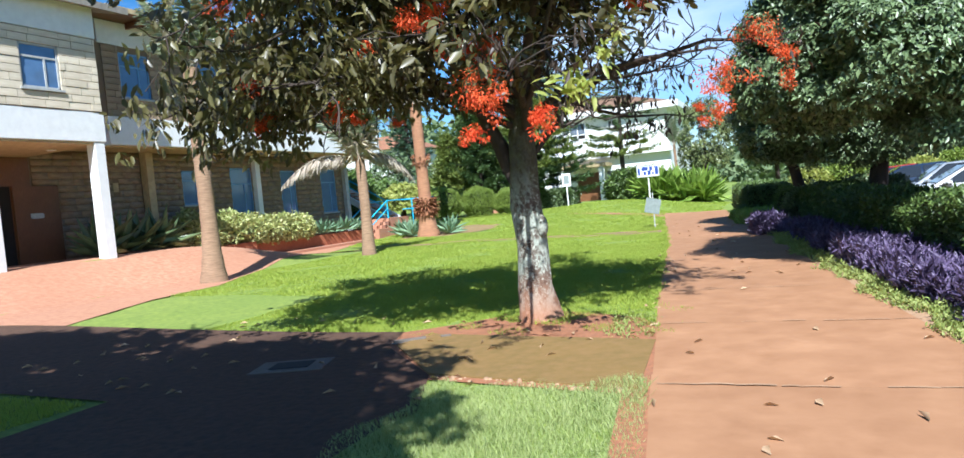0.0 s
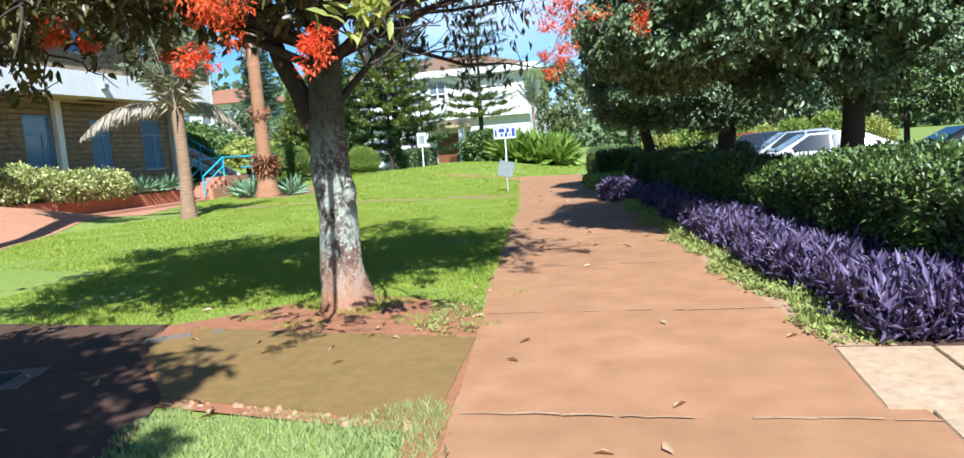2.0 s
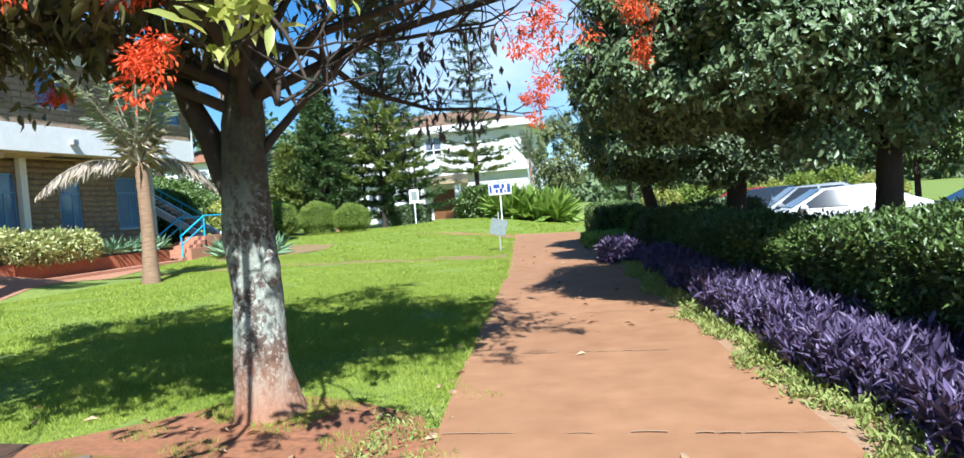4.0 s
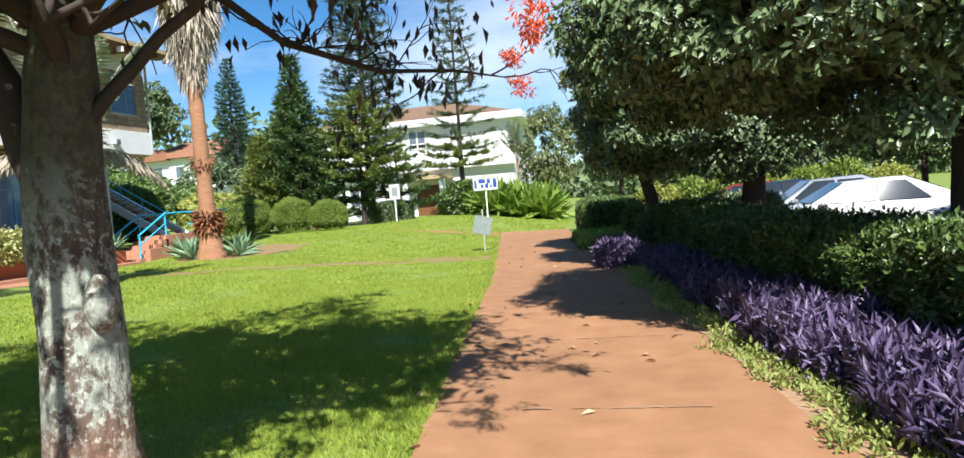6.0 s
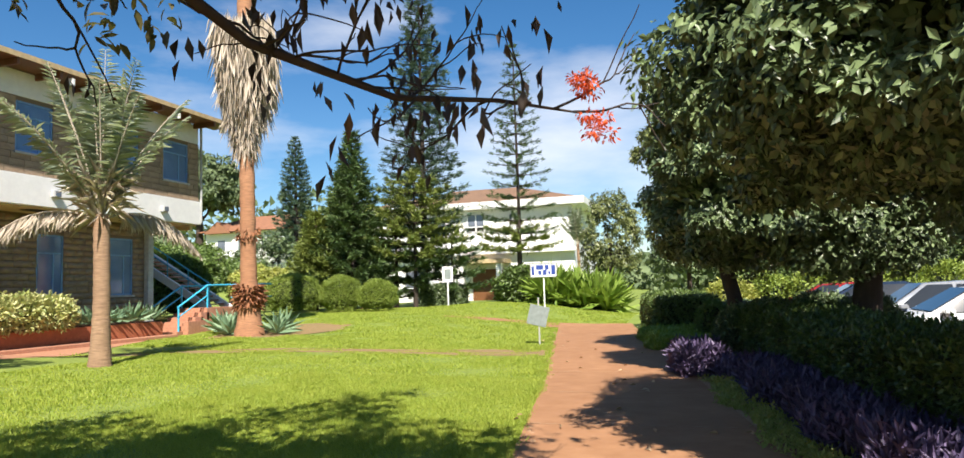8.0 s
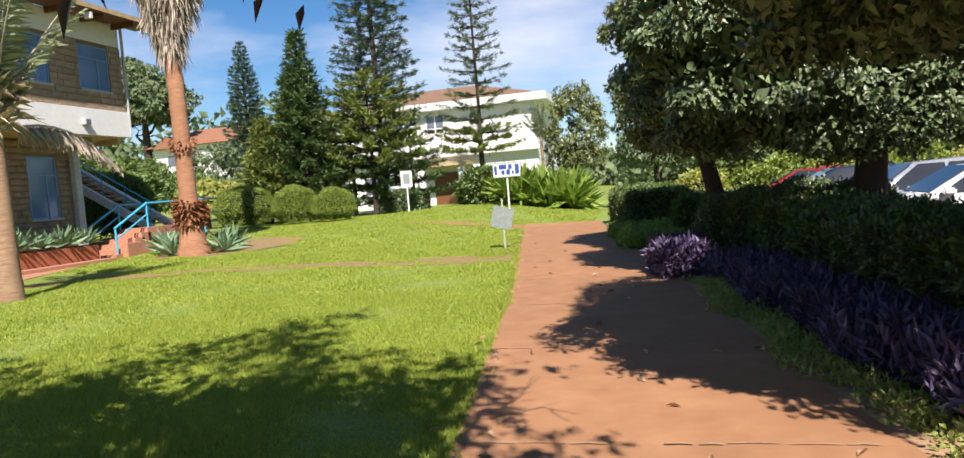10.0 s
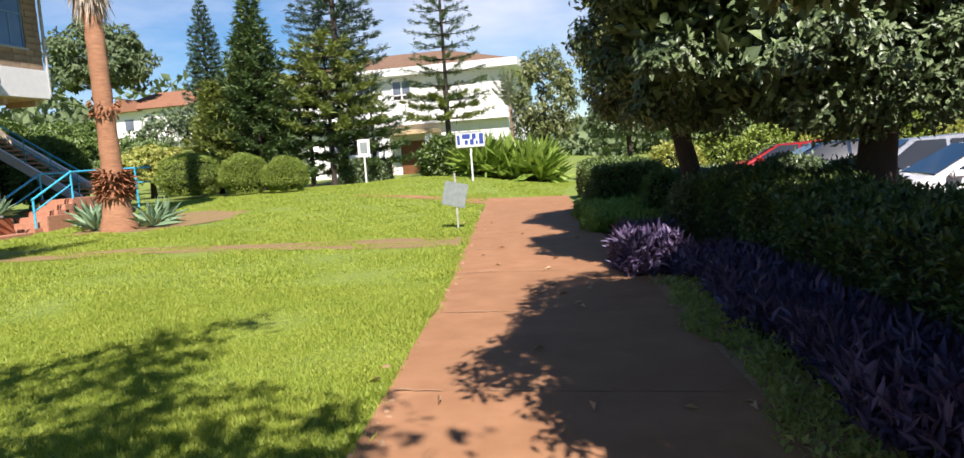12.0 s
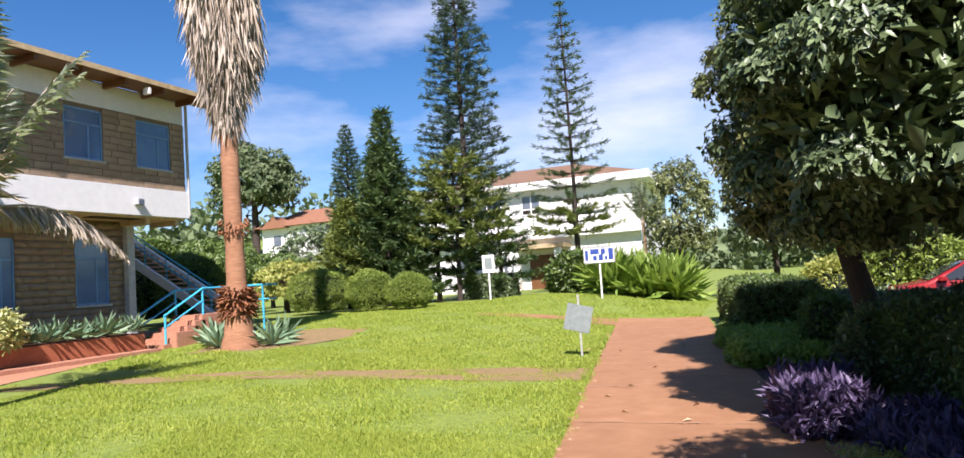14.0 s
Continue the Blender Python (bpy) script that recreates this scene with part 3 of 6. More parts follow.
def window(parent, x, y0, y1, z0, z1, pale=False, sill=True):
    """Blue steel casement with a fixed side light, top lights and a sill, seen from +x."""
    w = put("window", None, parent)
    w.empty_display_size = 0.1
    bm = bmesh.new()
    t = 0.05
    for d in ((y0, y0 + t, z0, z1), (y1 - t, y1, z0, z1), (y0, y1, z0, z0 + t), (y0, y1, z1 - t, z1)):
        box(bm, x - 0.06, x + 0.0, *d)
    zt = z1 - 0.3 * (z1 - z0)
    box(bm, x - 0.055, x - 0.005, y0 + t, y1 - t, zt - 0.025, zt + 0.025)
    ym = y0 + 0.64 * (y1 - y0)
    box(bm, x - 0.054, x - 0.006, ym - 0.025, ym + 0.025, z0 + t, zt - 0.025)
    part("frame", bm, M["bluewin"] if not pale else M["greypaint"], w)
    for a, b, c, d in ((y0 + t, ym - 0.025, z0 + t, zt - 0.025), (ym + 0.025, y1 - t, z0 + t, zt - 0.025), (y0 + t, y1 - t, zt + 0.025, z1 - t)):
        boxed("pane", (x - 0.036, x - 0.028, a, b, c, d), M["glass"], w, 0)
    if sill:
        boxed("sill", (x - 0.05, x + 0.09, y0 - 0.06, y1 + 0.06, z0 - 0.07, z0 - 0.003), M["greypaint"], w, 0.01)
    return w


hall = thing("stone_building", (0, 0, 0), "two-storey brown stone building with white bands and blue windows", "building")
XL, XU = -20.6, -19.4
Y0, Y1 = 10.0, 31.8
lows = [(20.3, 21.4, 2.5, 3.75), (22.75, 23.95, 1.75, 3.85), (25.75, 26.75, 1.8, 3.75), (28.6, 29.75, 1.8, 3.8)]
wall_x("lower_wall", XL - 0.3, XL, Y0, 30.45, 0.0, 4.42, lows, M["mortar"], hall)
ups = [(17.1, 18.25, 5.95, 7.35), (20.3, 21.55, 5.95, 7.42), (23.9, 25.15, 5.95, 7.42), (27.4, 28.65, 5.95, 7.42), (29.86, 31.2, 5.95, 7.42)]
wall_x("upper_wall", XU - 0.3, XU, Y0, Y1, 5.32, 8.3, ups, M["mortar"], hall)
for y0, y1, z0, z1 in lows:
    window(hall, XL, y0, y1, z0, z1)
for y0, y1, z0, z1 in ups:
    window(hall, XU, y0, y1, z0, z1)
boxed("fascia_band", (XU - 1.0, XU + 0.12, 16.4, Y1 + 0.05, 4.42, 5.3), M["white"], hall, 0.012)
boxed("soffit", (XL - 6.0, XU - 0.05, Y0, Y1 - 0.05, 4.36, 4.415), M["cream"], hall, 0)
boxed("end_wall_upper", (XU - 9.0, XU - 0.3, Y1 - 0.3, Y1, 4.42, 8.9), M["white"], hall, 0.01)
boxed("end_wall_lower", (XL - 8.0, XL - 0.3, 30.15, 30.45, 0.0, 4.36), M["mortar"], hall, 0.01)
boxed("frieze", (XU - 0.28, XU + 0.02, 16.4, Y1, 7.55, 8.28), M["white"], hall, 0.01)
boxed("back_wall", (-29.4, -29.1, Y0, Y1, 0, 8.3), M["mortar"], hall, 0)
for y in (24.0, 30.3):
    boxed("pilaster", (XL + 0.002, XL + 0.22, y, y + 0.28, 0.3, 4.36), M["greypaint"] if y > 30 else M["white"], hall, 0.012)
boxed("pilaster", (XL + 0.002, XL + 0.3, 18.55, 18.85, 0.8, 4.36), M["cream"], hall, 0.012)
bm = bmesh.new()
zr0, zr1 = 8.32, 10.2
ring = [(XU + 1.0, zr0), (XU + 1.0, zr0 + 0.12), (-24.5, zr1 + 0.12), (-30.2, zr0 + 0.12), (-30.2, zr0), (-24.5, zr1)]
a = [bm.verts.new((x, 9.4, z)) for x, z in ring]
b = [bm.verts.new((x, Y1 + 0.95, z)) for x, z in ring]
for k in range(6):
    bm.faces.new((a[k], a[(k + 1) % 6], b[(k + 1) % 6], b[k]))
bm.faces.new(a)
bm.faces.new(b)
part("roof", bm, M["roofsheet"], hall)
boxed("eave_board", (XU + 1.002, XU + 1.03, 16.0, Y1 + 0.95, zr0 - 0.02, zr0 + 0.13), M["cream"], hall, 0)
boxed("eave_lining", (XU + 0.02, XU + 0.99, 16.0, Y1 + 0.93, zr0 - 0.012, zr0 - 0.002), M["darkwood"], hall, 0)
for y in (20.3, 24.9, 29.5, Y1 + 0.3):
    boxed("gutter_bracket", (XU + 0.75, XU + 1.0, y, y + 0.1, 8.0, 8.2), M["white"], hall, 0.01)
for y in np.arange(17.5, Y1 + 0.9, 1.4):
    boxed("rafter", (XU + 0.02, XU + 0.96, y, y + 0.09, 8.12, 8.315), M["darkwood"], hall, 0)
v, f = tube_np([(XU + 0.1, Y1 + 0.06, 8.2), (XU + 0.1, Y1 + 0.06, 4.5)], [0.05, 0.05], 8)
put("downpipe", mesh_np("downpipe", v, f, M["greypaint"], True), hall)
for y in (25.0, 29.6):
    lamp = boxed("floodlight", (XU + 0.12, XU + 0.3, y, y + 0.26, 4.72, 4.92), M["greypaint"], hall, 0.02, "small grey floodlight on the white band")
    boxed("lens", (XU + 0.301, XU + 0.31, y + 0.03, y + 0.23, 4.75, 4.89), M["glass_pale"], lamp, 0)
# flat black panels paint the shade inside the soffit vents
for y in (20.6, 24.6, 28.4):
    boxed("soffit_vent", (XU - 0.6, XU - 0.15, y, y + 1.7, 4.345, 4.358), M["gloom"], hall, 0)
for y in (22.4, 26.6, 30.2, 31.4):
    boxed("soffit_beam", (XL + 0.01, XU - 0.06, y, y + 0.16, 4.2, 4.357), M["cream"], hall, 0.008)
# porch block standing forward of the wall
XP = -17.4
boxed("porch_band", (XP - 3.2, XP, 9.2, 14.72, 4.2, 5.0), M["white"], hall, 0.015)
boxed("porch_ceiling", (XL, XP - 0.05, 9.3, 14.6, 4.14, 4.195), M["cream"], hall, 0)
pups = [(12.5, 13.55, 5.5, 6.62)]
wall_x("porch_upper_wall", XP - 0.3, XP - 0.02, 9.2, 14.68, 5.0, 7.9, pups, M["mortar"], hall)
boxed("porch_frieze", (XP - 0.28, XP + 0.03, 9.2, 14.69, 7.0, 7.88), M["white"], hall, 0.01)
boxed("porch_side_wall", (XU + 0.002, XP - 0.31, 14.4, 14.66, 5.0, 7.9), M["mortar"], hall, 0)
window(hall, XP - 0.02, *pups[0], True)
boxed("column", (XP - 0.34, XP - 0.02, 14.34, 14.66, 0.4, 4.2), M["white"], hall, 0.015)
boxed("column", (XP - 0.34, XP - 0.02, 11.3, 11.62, 0.4, 4.2), M["white"], hall, 0.015)
bm = bmesh.new()
ring = [(XP + 0.45, 7.72), (XP + 0.45, 7.9), (-21.0, 8.9), (-21.0, 8.72)]
a = [bm.verts.new((x, 8.8, z)) for x, z in ring]
b = [bm.verts.new((x, 15.5, z)) for x, z in ring]
for k in range(4):
    bm.faces.new((a[k], a[(k + 1) % 4], b[(k + 1) % 4], b[k]))
bm.faces.new(a)
bm.faces.new(b)
part("porch_roof", bm, M["roofsheet"], hall)
boxed("porch_rear_wall", (XL + 0.002, XL + 0.05, 9.3, 14.6, 0.6, 4.13), M["darkwood"], hall, 0, "dark timber panelling round the entrance")
door = boxed("door_leaf", (XL + 0.06, XL + 0.12, 14.0, 15.4, 0.95, 3.3), M["darkwood"], hall, 0.01, "brown timber door leaf")
boxed("emblem", (XL + 0.122, XL + 0.14, 14.45, 14.85, 2.35, 2.5), M["steel"], door, 0.02, "small metal emblem")
# black sheet painted in place of the unlit inside of the doorway
boxed("open_doorway", (XL + 0.052, XL + 0.075, 11.2, 13.95, 0.95, 3.3), M["gloom"], hall, 0, "black panel painted as the shade in the open doorway")
boxed("notice_plate", (XL + 0.003, XL + 0.03, 17.4, 17.6, 3.05, 3.35), M["cream"], hall, 0.005)
for y in (12.2, 14.0):
    boxed("downlight", (-18.9, -18.7, y, y + 0.2, 4.11, 4.138), M["white"], hall, 0.02)

NEAR = 300
stones(hall, XU, 16.5, Y1, 5.32, 7.54, ups, M["stone"], NEAR)
stones(hall, XL, 18.9, 30.3, 0.9, 4.34, lows + [(24.0, 24.28, 0, 9)], M["stone"], 60)
stones(hall, XL, 14.7, 18.5, 0.9, 4.34, [(17.38, 17.62, 3.03, 3.37)], M["stone"], 0)
stones(hall, XP - 0.02, 9.25, 14.66, 5.02, 6.98, pups, M["stone_sunlit"], 120)

# ---- trees ----
def branch_out(start, heading, length, radius, depth, rng, tips, tubes, bend=0.25, lift=0.05, split=3, shrink=0.68, floor=-9.0):
    """Grow one limb and its forks; collect tubes and the tips of the twigs."""
    n = 6
    p, d = np.array(start, float), unit(np.array(heading, float))
    pts = [p.copy()]
    for _ in range(n):
        d = unit(d + rng.normal(size=3) * bend * 0.5 + (0, 0, lift))
        if d[2] < 0 and p[2] + d[2] * length / n < floor:
            d = unit(d * (1, 1, 0) + (0, 0, 0.15))
        p = p + d * length / n
        pts.append(p.copy())
    tubes.append(tube_np(pts, np.linspace(radius, radius * 0.55, n + 1), 8 if radius > 0.05 else 5))
    if depth == 0:
        tips.append((pts[-1], d))
        tips.append((pts[-3], d))
        return
    for k in range(split):
        s = pts[-1] if k < 2 else pts[-3]
        nd = unit(d + rng.normal(size=3) * 0.62)
        branch_out(s, nd, length * shrink * rng.uniform(0.8, 1.15), radius * 0.55, depth - 1, rng, tips, tubes, bend, lift, split, shrink, floor)


def crown_points(n, centre, radii, rng, inner=0.72, flat_low=0.45, lump_n=110):
    """Points in lumps round a domed shell, with their outward directions."""
    m = lump_n
    lumps = unit(rng.normal(size=(m, 3)))
    lumps[:, 2] = np.where(lumps[:, 2] < -flat_low, -flat_low * rng.uniform(0.2, 1, m), lumps[:, 2])
    lr = rng.uniform(0.13, 0.24, m)
    far = rng.uniform(0.84, 1.18, m)
    k = rng.integers(0, m, n)
    d = unit(rng.normal(size=(n, 3)))
    rr = rng.uniform(0.45, 1.0, n) ** 0.6
    p = lumps[k] * inner * far[k][:, None] + d * (1.05, 1.05, 0.82) * (lr[k] * rr)[:, None]
    return np.asarray(centre) + p * np.asarray(radii), unit(d * 0.8 + unit(p) * 0.4)


def clump_crown(n_lumps, per_lump, centre, radii, rng, flat_low):
    """Sprays of leaves on the outer side of many separate clumps, and where the crown's dark inside lies."""
    m = n_lumps
    d = unit(rng.normal(size=(m, 3)))
    d[:, 2] = np.where(d[:, 2] < -flat_low, -flat_low * rng.uniform(0.3, 1, m), d[:, 2])
    d = unit(d)
    c = d * np.asarray(radii) * rng.uniform(0.62, 0.94, m)[:, None]
    size = rng.uniform(0.35, 0.75, m) * (np.mean(radii) / 3.2)
    k = np.repeat(np.arange(m), per_lump)
    e = unit(rng.normal(size=(len(k), 3)) + d[k] * 0.55 + (0, 0, 0.45))
    p = np.asarray(centre) + c[k] + e * (1.15, 1.15, 0.62) * (size[k] * rng.uniform(0.75, 1.05, len(k)))[:, None]
    # large inner leaves, added to block light so the crown's inside goes black
    inner = unit(rng.normal(size=(7000, 3))) * rng.uniform(0.1, 0.8, (7000, 1)) ** 0.5
    inner[:, 2] = np.maximum(inner[:, 2], -flat_low * 0.75)
    return p, unit(e + d[k] * 0.4), np.asarray(centre) + inner * np.asarray(radii) * 0.92


def broad_tree(at, height, centre, radii, trunk_r, mat, clumps, leaf, label, rng, lean=(0, 0), per=8, name="tree", group="", flat_low=0.45, lumps=0):
    t = thing(name, at, label, "tree", group)
    c = np.array(centre) - np.array(at)
    pts = [(0, 0, -0.15), (lean[0] * 0.1, lean[1] * 0.1, 0.35), (lean[0] * 0.35, lean[1] * 0.35, height * 0.25), (lean[0] * 0.75, lean[1] * 0.75, height * 0.45), (lean[0], lean[1], height * 0.62)]
    v, f = tube_np(pts, [trunk_r * 1.55, trunk_r * 1.1, trunk_r, trunk_r * 0.85, trunk_r * 0.5], 12)
    put("trunk", mesh_np("trunk", v, f, M["bark_brown"], True), t)
    tips, tubes = [], []
    for k in range(7):
        a = k * 2.4 + rng.uniform(0, 1)
        s = np.array(pts[2]) + (np.array(pts[4]) - np.array(pts[2])) * rng.uniform(0.2, 1)
        own = []
        branch_out(s, (math.cos(a), math.sin(a), 0.55), radii[0] * 0.42, trunk_r * 0.4, 2, rng, tips, own, 0.3, 0.06, 2)
        v, f = join_np(own)
        put("limb", mesh_np("limb", v, f, M["bark_brown"], True), t)
    if lumps:
        p, o, q = clump_crown(lumps, clumps // lumps, c, radii, rng, flat_low)
        v, f = join_np([shingled(p, o, per, leaf, leaf * 0.46, rng, 0.035, 0.14), rosettes(q, np.tile((0, 0, 0.3), (len(q), 1)), 6, 0.26, 0.13, 1.0, 0.12, 0.4, rng)])
    else:
        p, o = crown_points(clumps, c, radii, rng, 0.72, flat_low)
        v, f = shingled(p, o, per, leaf, leaf * 0.44, rng)
    put("crown", mesh_np("crown", v, f, mat), t)["kind"] = "stuff"
    return t


def rg(seed):
    return np.random.default_rng(seed)


broad_tree((2.9, 15.0, 0), 4.9, (2.1, 14.75, 3.85), (3.1, 3.0, 2.6), 0.18, M["leaf_dark"], 26000, 0.105, "dense glossy-leaved tree with low spreading crown over the hedge", rg(11), (0.2, 0.2), group="trees along the footpath", flat_low=0.48, lumps=240, per=7)
broad_tree((-0.07, 25.05, 0), 5.0, (0.15, 25.4, 4.2), (2.3, 2.4, 2.8), 0.17, M["leaf_olive"], 20000, 0.10, "dense green tree with a leaning dark trunk beside the path", rg(12), (-0.55, 0.1), group="trees along the footpath", flat_low=0.72, lumps=190, per=7)
broad_tree((1.47, 20.9, 0), 4.6, (0.85, 21.3, 3.5), (2.6, 1.75, 2.3), 0.22, M["leaf_dark"], 17000, 0.105, "dense green tree with a thick dark trunk behind the hedge", rg(13), (0.3, 0.3), group="trees along the footpath", flat_low=0.72, lumps=165, per=7)

# flame tree in flower
FT = (-3.38, 9.35, 0.0)


def flame_tree():
    rng = rg(21)
    t = thing("flame_tree", FT, "flowering tree with mottled grey trunk, drooping leaves and scarlet flowers", "tree")
    pts = [(0, 0, -0.1), (0.0, 0, 0.1), (-0.02, 0, 0.45), (-0.03, 0, 1.0), (-0.05, 0.0, 1.5), (-0.06, 0.02, 1.9), (-0.04, 0.05, 2.4), (0.0, 0.08, 2.9)]
    v, f = tube_np(pts, [0.35, 0.275, 0.22, 0.2, 0.195, 0.19, 0.17, 0.13], 24)
    ang = np.arctan2(v[:, [1]], v[:, [0]])
    v = v + (0.014 * np.sin(v[:, [2]] * 7 + ang * 3) + 0.008 * np.sin(v[:, [2]] * 17 - ang * 5)) * np.concatenate([np.cos(ang), np.sin(ang), 0 * ang], 1)
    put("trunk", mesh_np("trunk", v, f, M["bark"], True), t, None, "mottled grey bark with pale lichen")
    bm = bmesh.new()
    bmesh.ops.create_icosphere(bm, subdivisions=3, radius=0.1, matrix=Matrix.Translation((0.16, -0.07, 1.22)) @ Matrix.Diagonal((0.8, 0.8, 1.5, 1)))
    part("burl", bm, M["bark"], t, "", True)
    tips, twigs = [], []
    limbs = [((-0.07, 0.0, 1.72), (-0.5, -0.2, 1.0), 2.0, 0.12), ((0.0, 0.08, 2.85), (0.1, 0.25, 1.0), 1.4, 0.1), ((0.05, 0.05, 2.1), (0.6, 0.25, 0.6), 1.3, 0.045),
             ((0.03, 0.0, 2.4), (0.4, -0.6, 0.95), 1.6, 0.055), ((-0.04, 0.06, 2.5), (-0.65, 0.5, 0.85), 1.8, 0.055), ((-0.04, 0.0, 2.6), (-0.4, -0.8, 0.75), 1.9, 0.045),
             ((-0.05, 0.0, 2.75), (-0.85, -0.25, 0.6), 2.2, 0.05), ((0.0, 0.05, 2.8), (0.4, 0.4, 0.95), 1.6, 0.05), ((-0.02, 0.0, 2.7), (-0.75, -0.6, 0.7), 2.2, 0.045),
             ((0.0, 0.05, 2.85), (-0.3, -0.85, 0.75), 2.5, 0.05), ((0.0, 0.05, 2.85), (-0.8, -0.55, 0.85), 2.5, 0.05), ((0.0, 0.05, 2.85), (0.1, 0.55, 1.0), 2.3, 0.055),
             ((0.0, 0.05, 2.85), (-0.55, 0.4, 1.0), 2.4, 0.05), ((0.0, 0.05, 2.85), (0.35, 0.2, 1.0), 2.1, 0.05), ((0.0, 0.05, 2.85), (-0.9, 0.15, 0.75), 2.4, 0.045)]
    for s, d, ln, r in limbs:
        tubes = []
        branch_out(s, d, ln, r, 3, rng, tips, tubes, 0.3, 0.02, 3, 0.64, 2.3)
        v, f = tubes[0]
        put("limb", mesh_np("limb", v, f, M["bark_brown"], True), t)
        twigs += tubes[1:]
    reach = [(0, 0.1, 2.85), (0.06, 0.55, 3.12), (0.14, 1.1, 3.15), (0.36, 1.8, 2.86), (0.85, 2.5, 2.7), (1.4, 2.72, 2.68), (1.85, 2.8, 2.58)]
    v, f = tube_np(reach, [0.05, 0.04, 0.034, 0.028, 0.021, 0.013, 0.006], 8)
    put("limb", mesh_np("limb", v, f, M["bark_brown"], True), t)
    # long limbs that hang towards the path and the forecourt, in leaf
    over = []
    for pts in ([(0.05, 0, 2.65), (0.3, -0.8, 2.95), (0.65, -1.8, 2.95), (0.95, -2.7, 2.85), (1.1, -3.3, 2.6)], [(0.05, 0.05, 2.6), (0.8, -0.3, 2.95), (1.7, -0.5, 3.05), (2.5, -0.4, 3.05)],
                [(-0.06, 0, 2.5), (-0.9, -0.7, 3.0), (-1.9, -1.6, 3.2), (-2.9, -2.3, 3.15), (-3.5, -2.6, 2.9)], [(-0.06, 0, 2.7), (-0.7, -0.9, 3.1), (-1.3, -1.9, 3.15), (-1.8, -2.7, 3.0)],
                [(-0.06, 0.05, 2.7), (-1.2, -0.3, 3.15), (-2.6, -0.7, 3.25), (-4.0, -1.1, 3.0)], [(0.05, 0.05, 2.6), (1.1, 0.5, 3.1), (2.3, 0.7, 3.35), (3.1, 0.7, 3.2)]):
        m = len(pts)
        v, f = tube_np(pts, np.linspace(0.05, 0.012, m), 8)
        put("limb", mesh_np("limb", v, f, M["bark_brown"], True), t)
        for k in range(13):
            u = rng.uniform(0.25, 1.0) * (m - 1)
            s = np.array([np.interp(u, range(m), [q[i] for q in pts]) for i in range(3)])
            branch_out(s, (rng.normal() * 0.7, rng.normal() * 0.7, rng.uniform(-0.45, 0.5)), rng.uniform(0.3, 0.55), 0.009, 1, rng, over, twigs, 0.35, -0.03, 3, 0.7, 2.35 if pts[-1][0] < -3.2 and pts[-1][1] < -2 else 2.85)
    # the unseen high crown over the lawn's edge, added to deepen the shadow there
    for pts in ([(0, 0, 2.9), (0.5, -0.6, 3.9), (1.2, -1.2, 4.5), (2.2, -1.7, 4.8)], [(0, 0.05, 2.9), (0.3, 0.3, 4.0), (1.2, 0.4, 4.7), (2.5, 0.2, 4.9)], [(0, 0, 2.9), (-0.2, -0.8, 4.0), (0.3, -1.9, 4.7), (0.9, -2.6, 4.9)], [(0, 0.05, 2.9), (-0.5, 0.2, 4.1), (-1.4, -0.4, 4.8), (-2.4, -1.0, 5.0)]):
        v, f = tube_np(pts, (0.07, 0.05, 0.03, 0.012), 8)
        put("limb", mesh_np("limb", v, f, M["bark_brown"], True), t)
        for k in range(14):
            u = rng.uniform(1.2, 3.0)
            s = np.array([np.interp(u, range(4), [q[i] for q in pts]) for i in range(3)])
            branch_out(s, (rng.normal() * 0.8, rng.normal() * 0.8, rng.uniform(0, 0.6)), rng.uniform(0.45, 0.75), 0.012, 1, rng, over, twigs, 0.35, 0.0, 3, 0.7, 4.1)
    sparse = []
    for k in range(20):
        u = rng.uniform(1.3, 6)
        s = np.array([np.interp(u, range(7), [q[i] for q in reach]) for i in range(3)])
        branch_out(s, (rng.normal() * 0.6, rng.normal() * 0.7 + 0.2, rng.uniform(-0.25, 0.6)), rng.uniform(0.35, 0.62), 0.009, 1, rng, sparse, twigs, 0.35, 0.0, 3, 0.7, 2.25)
    v, f = join_np(twigs)
    put("twig_mass", mesh_np("twig_mass", v, f, M["bark_brown"], True), t)["kind"] = "stuff"
    P = np.array([p for p, _ in tips])
    D = np.array([d for _, d in tips])
    bare = (P[:, 1] > 0.8) & (P[:, 0] > -2.6) & (P[:, 2] < 3.7)
    keep = rng.uniform(size=len(P)) < np.where(bare, 0.12, np.where(P[:, 2] > 4.0, 0.85, np.where(P[:, 0] > -0.6, 0.28, 0.45)))
    keep &= ~((P[:, 0] > 1.0) & (P[:, 2] < 2.9)) & (P[:, 2] > np.where(P[:, 0] < -1.3, 2.95, 2.6))
    keep &= ~((np.hypot(P[:, 0], P[:, 1]) < 1.1) & (P[:, 2] < 3.2))
    oP, oD = np.array([p for p, _ in over]), np.array([d for _, d in over])
    leafed = rng.uniform(size=len(oP)) < np.where(oP[:, 2] > 4.0, 0.8, np.where(oP[:, 0] > 0.4, 0.05, 0.45))
    full, fd = np.concatenate([P[keep], oP[leafed]]), np.concatenate([D[keep], oD[leafed]])
    c = np.repeat(full, 8, 0) + rng.normal(size=(len(full) * 8, 3)) * 0.25
    way = np.repeat(fd, 8, 0)
